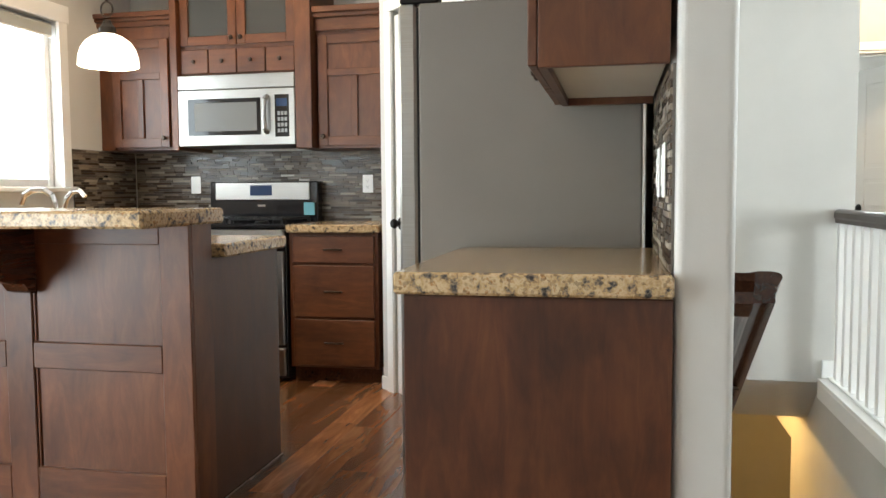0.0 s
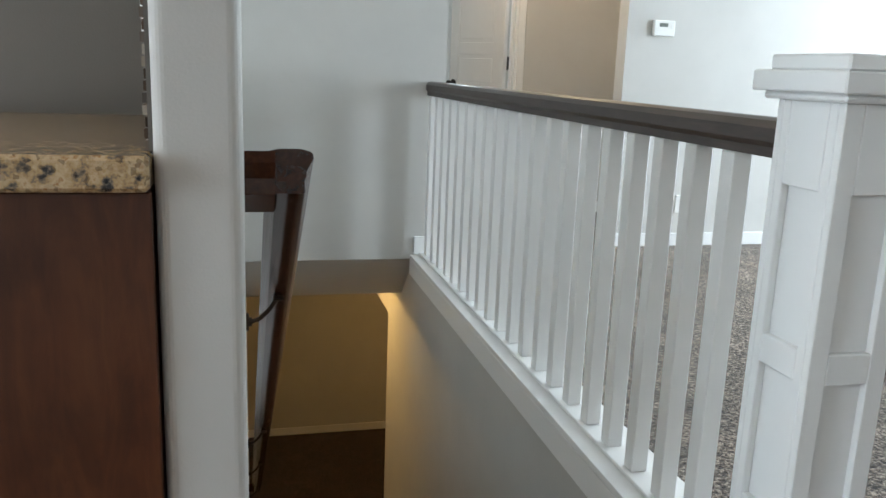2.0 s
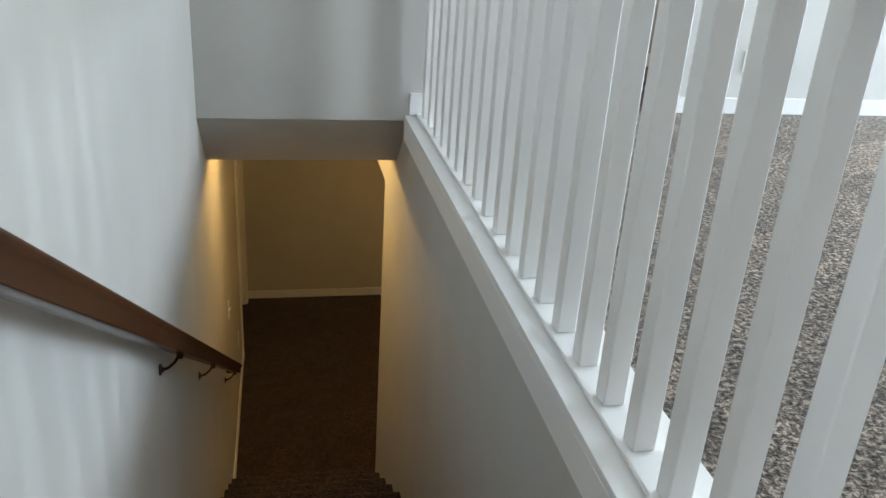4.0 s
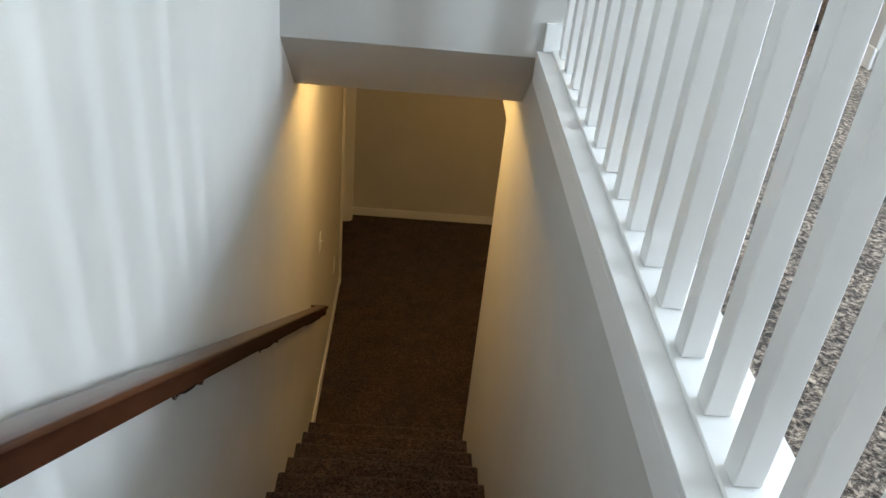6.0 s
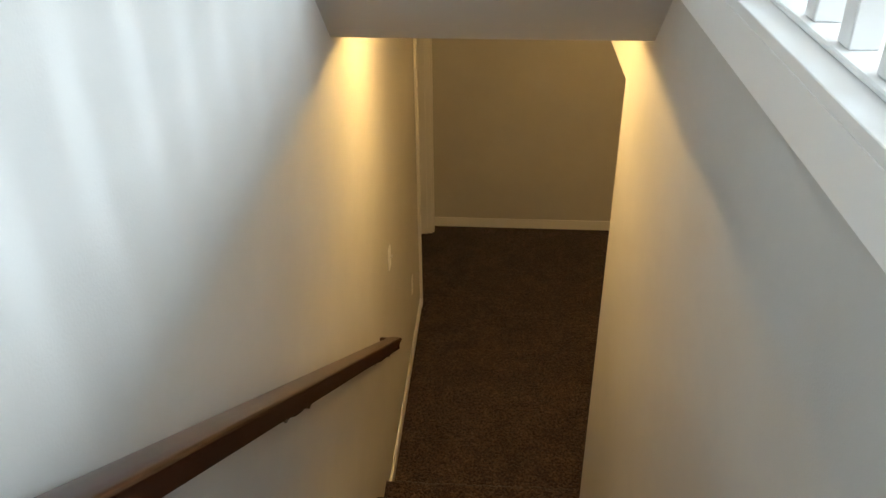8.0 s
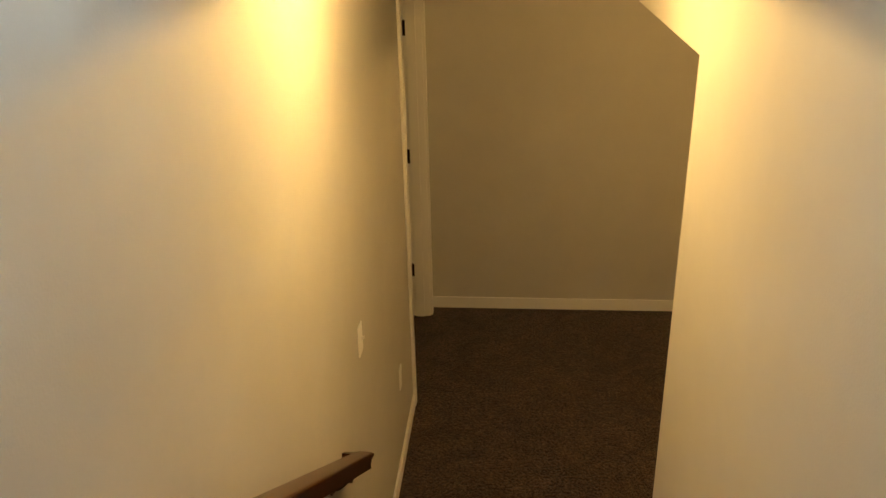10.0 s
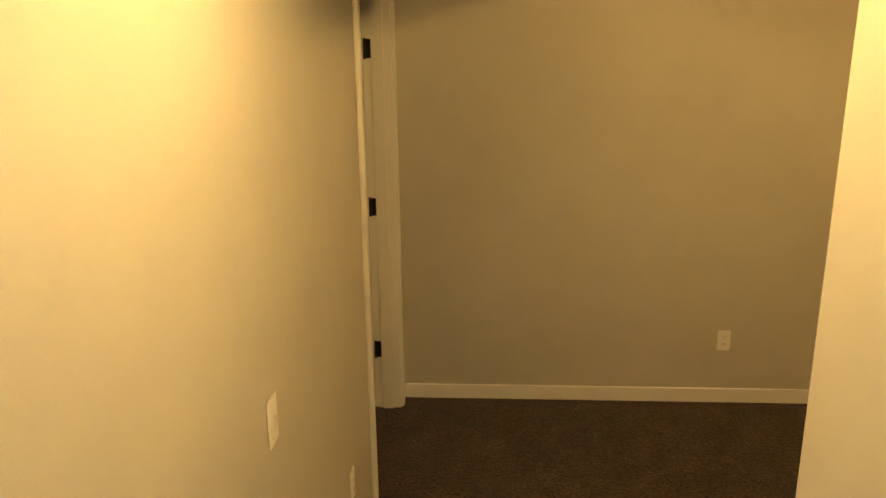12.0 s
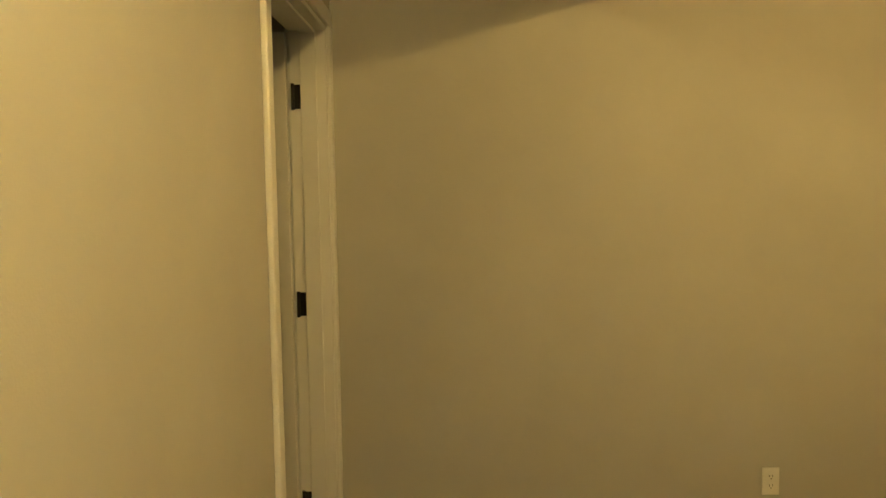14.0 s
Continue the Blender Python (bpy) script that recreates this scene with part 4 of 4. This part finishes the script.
c = thing("wall_cabinet", (-2.434, 3.15, 1.81), "tall cherry-stained centre cabinet with glass doors over four small drawers", "kitchen cabinet")
part("body", boxes((M0, M1, 2.985, EY - 0.002, 1.812, 2.72)), M_WOODZ, c)
for x0, x1 in ((-2.860, -2.815), (-2.053, -1.952)):
    part("post", boxes((x0, x1, 2.935, EY - 0.002, 1.36, 2.72), bev=0.003), M_WOODZ, c)
for k in range(4):
    w = (M1 - M0 - 0.01) / 4
    drawer(c, 2.984, M0 + 0.007 + w * k, M0 + w * (k + 1), 1.822, 1.968, pull=False, knob=True)
for k in range(2):
    w = (M1 - M0 - 0.006) / 2
    a0 = M0 + 0.004 + (w + 0.001) * k
    framed_door(c, "y", 2.984, -1, a0, a0 + w - 0.003, 1.992, 2.62, split=False, glass=True, knob=(a0 + (w - 0.03 if k == 0 else 0.03), 2.03))
part("crown", boxes((-2.89, -1.93, 2.90, EY - 0.004, 2.72, 2.77), bev=0.006), M_WOODX, c)

# island with a raised bar
IX, IY = -1.565, 0.81
isl = thing("kitchen_island", (-2.4, 1.15, 0), "cherry-stained kitchen island with a panelled back and a raised bar", "kitchen island")
part("body", boxes((-3.10, IX - 0.02, 1.0, 1.50, -0.011, 0.868)), M_WOODZ, isl)
part("bar_wall", boxes((-3.10, IX - 0.02, IY + 0.02, 0.998, -0.011, 0.990)), M_WOODZ, isl)
part("end_panel", boxes((IX - 0.019, IX - 0.001, 0.96, 1.515, -0.011, 0.868)), M_ENDP, isl)
part("end_post", boxes((IX - 0.019, IX, IY + 0.020, 0.958, -0.011, 0.990)), M_WOODZ, isl)
part("shoe_mould", boxes((IX + 0.001, IX + 0.012, 0.83, 1.515, -0.011, 0.006), bev=0.003), M_RAIL, isl)
xs = [IX, IX - 0.110]
while xs[-1] > -3.0:
    xs += [xs[-1] - 0.495, xs[-1] - 0.495 - 0.11]
bx = placer("y", IY + 0.02, -1)
for i in range(0, len(xs) - 1, 2):
    part("stile", bx(bmesh.new(), 0.0, 0.020, xs[i + 1], xs[i], -0.011, 0.990, 0.003), M_WOODZ, isl)
for i in range(1, len(xs) - 1, 2):
    for q0, q1 in ((-0.011, 0.141), (0.492, 0.585), (0.925, 0.990)):
        part("rail", bx(bmesh.new(), 0.0, 0.0195, xs[i + 1], xs[i], q0, q1, 0.003), M_WOODX, isl)
    for q0, q1 in ((0.141, 0.492), (0.585, 0.925)):
        part("panel", bx(bmesh.new(), 0.0005, 0.004, xs[i + 1], xs[i], q0, q1), M_WOODZ, isl)
        part("panel_bead", bx(bmesh.new(), 0.0075, 0.012, xs[i + 1], xs[i + 1] + 0.008, q0, q1, 0.002), M_WOODZ, isl)
for xc in (-2.19, -3.03):
    bm = bmesh.new()
    prof = [(IY - 0.001, 0.990), (IY - 0.27, 0.990), (IY - 0.27, 0.945)]
    for a in range(0, 91, 10):
        prof.append((IY - 0.06 - 0.20 * math.cos(radians(a)), 0.925 - 0.13 * math.sin(radians(a)) + 0.0))
    prof += [(IY - 0.035, 0.765), (IY - 0.001, 0.755)]
    prism(bm, prof, "x", xc - 0.045, xc + 0.045)
    part("corbel", bm, M_RAIL, isl, "dark curved wooden corbel under the bar")
slab("bar_top", "tan and black speckled granite raised bar top", boxes((-3.15, IX + 0.030, 0.495, 1.003, 0.992, 1.045), bev=0.008))
slab("island_countertop", "tan speckled granite island countertop with a sink", boxes((-3.12, IX + 0.030, 1.006, 1.545, 0.870, 0.918), bev=0.006))
dwm = thing("dishwasher", (-1.9, 1.53, 0.0), "stainless dishwasher in the island's kitchen side", "dishwasher")
part("door_panel", boxes((-2.20, -1.61, 1.517, 1.54, 0.10, 0.86), bev=0.004), M_STEEL, dwm)
part("handle", boxes((-2.15, -1.66, 1.56, 1.575, 0.77, 0.79), bev=0.004), M_STEEL, dwm)
fc = thing("kitchen_faucet", (-2.42, 1.16, 0.918), "chrome kitchen faucet standing behind the raised bar", "faucet")
bm = bmesh.new()
cyl(bm, (-2.40, 1.25, 0.918), (-2.40, 1.25, 0.935), 0.028, seg=24)
pts = [(-2.40, 1.25, 0.93), (-2.40, 1.25, 1.06), (-2.412, 1.25, 1.092), (-2.445, 1.25, 1.112), (-2.50, 1.25, 1.112), (-2.54, 1.25, 1.092), (-2.556, 1.25, 1.055)]
for p, q in zip(pts, pts[1:]):
    cyl(bm, p, q, 0.011, seg=14)
part("spout", bm, M_CHROME, fc)
bm = bmesh.new()
pts = [(-2.36, 1.25, 1.03), (-2.345, 1.25, 1.075), (-2.318, 1.25, 1.104), (-2.285, 1.25, 1.110), (-2.262, 1.25, 1.085)]
cyl(bm, (-2.36, 1.25, 0.918), (-2.36, 1.25, 1.03), 0.010, seg=14)
for p, q in zip(pts, pts[1:]):
    cyl(bm, p, q, 0.010, seg=14)
part("side_lever", bm, M_CHROME, fc)

# rolled blind at the head of the kitchen window
bl = thing("roller_blind", (LX - 0.03, 1.95, 2.06), "pale grey roller blind rolled up at the window head", "blind")
part("roll", cyl(bmesh.new(), (LX - 0.035, KW[0] + 0.02, 2.062), (LX - 0.035, KW[1] - 0.02, 2.062), 0.027, seg=20), paint("blind_fabric", (0.42, 0.43, 0.42), 0.8, 0.1), bl)
part("fabric_edge", boxes((LX - 0.012, LX - 0.008, KW[0] + 0.025, KW[1] - 0.025, 2.012, 2.062)), bpy.data.materials["blind_fabric"], bl)
part("bottom_bar", boxes((LX - 0.016, LX - 0.004, KW[0] + 0.025, KW[1] - 0.025, 2.002, 2.012), bev=0.002), M_TRIM, bl)

# pantry in the corner behind the fridge
P0 = Vector((-1.46, 2.70, 0))
turn45 = Matrix.Translation(P0) @ pose(0, 0, 0, 0, 0, -45)
bm = bmesh.new()
for x0, x1, z0, z1 in ((0.0, 0.135, -0.012, CEIL), (0.775, 0.86, -0.012, CEIL), (0.135, 0.775, 2.05, CEIL)):
    box(bm, x0, x1, 0.0, 0.10, z0, z1)
bmesh.ops.transform(bm, matrix=turn45, verts=bm.verts[:])
box(bm, -1.46, -1.39, 2.745, EY - 0.001, -0.012, CEIL)
box(bm, -0.85, -0.125, 2.10, 2.20, -0.012, CEIL)
struct("wall_pantry", bm, M_WALL, "pale angled pantry wall in the kitchen corner", "wall")
pd = thing("pantry_doorway", tuple(P0), "white cased pantry doorway set at an angle", "doorway", kind="structure")
for x0, x1, z0, z1 in ((0.075, 0.137, -0.011, 2.05), (0.773, 0.835, -0.011, 2.05), (0.075, 0.835, 2.05, 2.11)):
    part("casing", boxes((x0, x1, -0.017, -0.0005, z0, z1), bev=0.003), M_TRIM, pd, turn=turn45)
part("baseboard", boxes((0.0, 0.073, -0.013, -0.0005, -0.011, 0.072), bev=0.002), M_TRIM, pd, turn=turn45)
door_leaf("pantry_door", 0.628, 2.03, "white moulded pantry door with a dark knob", turn45 @ pose(0.769, 0.045, -0.002, 0, 0, 180))

# fridge
fr = thing("refrigerator", (-0.46, 1.22, 0), "stainless fridge with textured grey sides", "refrigerator")
part("body", boxes((-0.8050, -0.150, 0.775, 1.680, 0.02, 1.655), bev=0.006), M_FRIDGE, fr)
part("door", boxes((-0.8680, -0.8130, 0.775, 1.225, 0.06, 1.655), bev=0.008), M_STEEL, fr)
part("door", boxes((-0.8680, -0.8130, 1.230, 1.680, 0.06, 1.655), bev=0.008), M_STEEL, fr)
part("gasket", boxes((-0.8125, -0.80505, 0.785, 1.670, 0.07, 1.645)), M_BLACK, fr)
part("toe_grille", boxes((-0.825, -0.805, 0.785, 1.67, 0.0, 0.058)), M_BLACK, fr)
for y in (0.81, 1.645):
    part("hinge_cover", boxes((-0.865, -0.745, y - 0.025, y + 0.025, 1.656, 1.678), bev=0.005), M_BLACK, fr)
for y in (1.17, 1.285):
    bm = bmesh.new()
    cyl(bm, (-0.9300, y, 0.62), (-0.9300, y, 1.42), 0.012, seg=14)
    for z in (0.66, 1.38):
        cyl(bm, (-0.9300, y, z), (-0.8680, y, z), 0.008, seg=10)
    part("handle", bm, M_STEEL, fr)
c = thing("wall_cabinet", (-0.4, 1.22, 1.78), "cherry-stained cabinet over the fridge", "kitchen cabinet")
part("body", boxes((-0.705, -0.135, 0.79, 1.68, 1.78, 2.20), bev=0.003), M_WOODZ, c)
for y0, y1 in ((0.80, 1.232), (1.238, 1.67)):
    framed_door(c, "x", -0.705, -1, y0, y1, 1.79, 2.19, split=False, knob=((y0 + y1) / 2 + (0.18 if y0 < 1 else -0.18), 1.84))

# counter beside the wall end
c = thing("base_cabinet", (-0.37, 0.38, 0), "cherry-stained base cabinet with a plain end panel by the wall end", "kitchen cabinet")
part("body", boxes((-0.635, -0.127, 0.004, 0.735, 0.09, 0.884)), M_WOODZ, c)
part("end_panel", boxes((-0.650, -0.114, -0.012, 0.003, -0.011, 0.884), bev=0.002), M_WOODE, c)
part("toe_kick", boxes((-0.56, -0.14, 0.004, 0.735, -0.011, 0.088)), M_RAIL, c)
framed_door(c, "x", -0.636, -1, 0.010, 0.365, 0.10, 0.70, split=False, knob=(0.33, 0.64))
framed_door(c, "x", -0.636, -1, 0.372, 0.730, 0.10, 0.70, split=False, knob=(0.40, 0.64))
part("drawer", boxes((-0.656, -0.637, 0.010, 0.730, 0.715, 0.865), bev=0.002), M_WOODY, c)
slab("countertop", "tan and black speckled granite countertop by the wall end", boxes((-0.668, -0.1135, -0.030, 0.748, 0.886, 0.932), bev=0.006))
c = thing("wall_cabinet", (-0.25, 0.39, 1.335), "cherry-stained wall cabinet with a pale underside by the wall end", "kitchen cabinet")
part("side_panel", boxes((-0.377, -0.124, 0.010, 0.028, 1.337, 2.18), bev=0.0015), M_WOODZ, c)
part("side_panel", boxes((-0.377, -0.124, 0.742, 0.760, 1.337, 2.18), bev=0.0015), M_WOODZ, c)
part("bottom", boxes((-0.374, -0.124, 0.029, 0.741, 1.357, 1.369)), M_LINER, c)
part("face_frame", boxes((-0.377, -0.359, 0.029, 0.741, 1.337, 1.356)), M_WOODY, c)
part("body", boxes((-0.374, -0.124, 0.029, 0.741, 1.371, 2.18)), M_WOODZ, c)
for y0, y1 in ((0.012, 0.383), (0.387, 0.758)):
    framed_door(c, "x", -0.378, -1, y0, y1, 1.341, 2.17, split=False, knob=((0.35 if y0 < 0.2 else 0.42), 1.38))

# pendant over the island
pn = thing("pendant_light", (-2.125, 1.22, 1.58), "lit white glass pendant lamp on a dark stem", "pendant light")
px, py, pz = -2.115, 1.22, 1.588
prof = [(0.112, 0.0), (0.112, 0.006), (0.110, 0.034), (0.101, 0.064), (0.083, 0.092), (0.056, 0.112), (0.025, 0.124)]
part("shade", lathe(bmesh.new(), prof + [(r - 0.004, z - 0.002) for r, z in prof[::-1]], (px, py, pz)), M_SHADE, pn, "glowing white glass dome", smooth=True)
bm = bmesh.new()
lathe(bm, [(0.0, 0.175), (0.012, 0.175), (0.018, 0.160), (0.030, 0.146), (0.032, 0.120), (0.0, 0.120)], (px, py, pz), 24)
part("cap", bm, M_BRONZE, pn)
bm = bmesh.new()
ring = [(px + 0.026 * math.sin(radians(a)), py, pz + 0.215 - 0.030 * math.cos(radians(a))) for a in range(0, 361, 30)]
for p, q in zip(ring, ring[1:]):
    cyl(bm, p, q, 0.0035, seg=8)
part("ring", bm, M_BRONZE, pn)
part("stem", cyl(bmesh.new(), (px, py, pz + 0.243), (px, py, CEIL - 0.03), 0.005, seg=10), M_BRONZE, pn)
part("canopy", cyl(bmesh.new(), (px, py, CEIL - 0.03), (px, py, CEIL - 0.001), 0.05, 0.065, seg=24), M_BRONZE, pn)


# mosaic backsplash: bed and joined strips


def mosaic(name, axis, at, out, a0, a1, z0, z1, seed):
    """A grout bed with rows of narrow glass and stone strips of uneven length and height."""
    rnd = random.Random(seed)
    bx = placer(axis, at, out)
    bed = struct(name, bx(bmesh.new(), 0.001, 0.006, a0, a1, z0, z1), M_GROUT, "grey grout bed of the backsplash", "backsplash")
    verts, faces = [], []
    z = z0 + 0.001
    while z < z1 - 0.012:
        a = a0 - rnd.uniform(0, 0.06)
        while a < a1:
            w = rnd.choice((0.048, 0.075, 0.10, 0.13))
            p0, p1 = max(a, a0 + 0.001), min(a + w - 0.0015, a1 - 0.001)
            a += w
            if p1 - p0 < 0.006:
                continue
            d = 0.010 + rnd.uniform(-0.0012, 0.0018)
            n = len(verts)
            for dd, i in ((0.006, 0.0), (d, 0.0007)):
                for p, q in ((p0 + i, z + i), (p1 - i, z + i), (p1 - i, z + 0.0135 - i), (p0 + i, z + 0.0135 - i)):
                    c_ = at + out * dd
                    verts.append((c_, p, q) if axis == "x" else (p, c_, q))
            faces.append((n + 4, n + 5, n + 6, n + 7))
            for k in range(4):
                faces.append((n + k, n + (k + 1) % 4, n + 4 + (k + 1) % 4, n + 4 + k))
        z += 0.015
    me = bpy.data.meshes.new("mosaic_tile")
    me.from_pydata(verts, [], faces)
    me.materials.append(M_TILE)
    bm = bmesh.new()
    bm.from_mesh(me)
    bmesh.ops.recalc_face_normals(bm, faces=bm.faces[:])
    bm.to_mesh(me)
    bm.free()
    o = new("mosaic_tile", me)
    o.parent = bed
    o.matrix_parent_inverse = bed.matrix_world.inverted()
    tagged(o, "brown grey and cream glass mosaic strips", "", "", "stuff")


mosaic("backsplash_back", "y", EY, -1, LX + 0.012, -1.462, 0.9155, 1.368, 1)
mosaic("backsplash_window", "x", LX, 1, 2.70, EY - 0.014, 0.9155, 1.368, 2)
mosaic("backsplash_side", "x", -0.112, -1, 0.022, 0.748, 0.9325, 1.338, 3)

# the range wall, island and pantry stand a little further along the room
for ob in [o for o in bpy.data.objects if o.parent is None]:
    if ob.name.split(".")[0] in ("range", "microwave", "kitchen_island", "bar_top", "island_countertop", "dishwasher", "kitchen_faucet", "pendant_light", "pantry_doorway", "pantry_door", "wall_pantry") or (ob.name.split(".")[0] in ("base_cabinet", "wall_cabinet") and ob.location.x < -1.2) or ob.name.startswith("countertop") and max(v.co.x for v in ob.data.vertices) < -1.2:
        ob.location.x -= 0.030

# plank floor of the kitchen
floor = bpy.data.objects["floor_kitchen"]
rnd = random.Random(7)
PW, meshes = 0.125, {}
count = 0
for i in range(27):
    x = LX + 0.004 + i * PW
    if x > 0.90:
        break
    y = -2.6 + rnd.uniform(-1.0, 0.0)
    top = EY - 0.002 if x + PW < -0.06 else 0.095
    while y < top:
        L = rnd.choice((0.61, 0.91, 1.22))
        y0, y1 = max(y, -2.6), min(y + L, top)
        y += L
        if y1 - y0 < 0.05:
            continue
        key = round(y1 - y0, 3)
        if key not in meshes:
            bm = boxes((0.0004, PW - 0.0006, 0.0006, key - 0.0006, -0.0118, -0.0012), bev=0.0008)
            me = bpy.data.meshes.new("plank")
            bm.to_mesh(me)
            bm.free()
            me.materials.append(M_PLANK)
            meshes[key] = me
        o = new("plank", meshes[key])
        o.parent = floor
        o.location = (x, y0, 0)
        count += 1
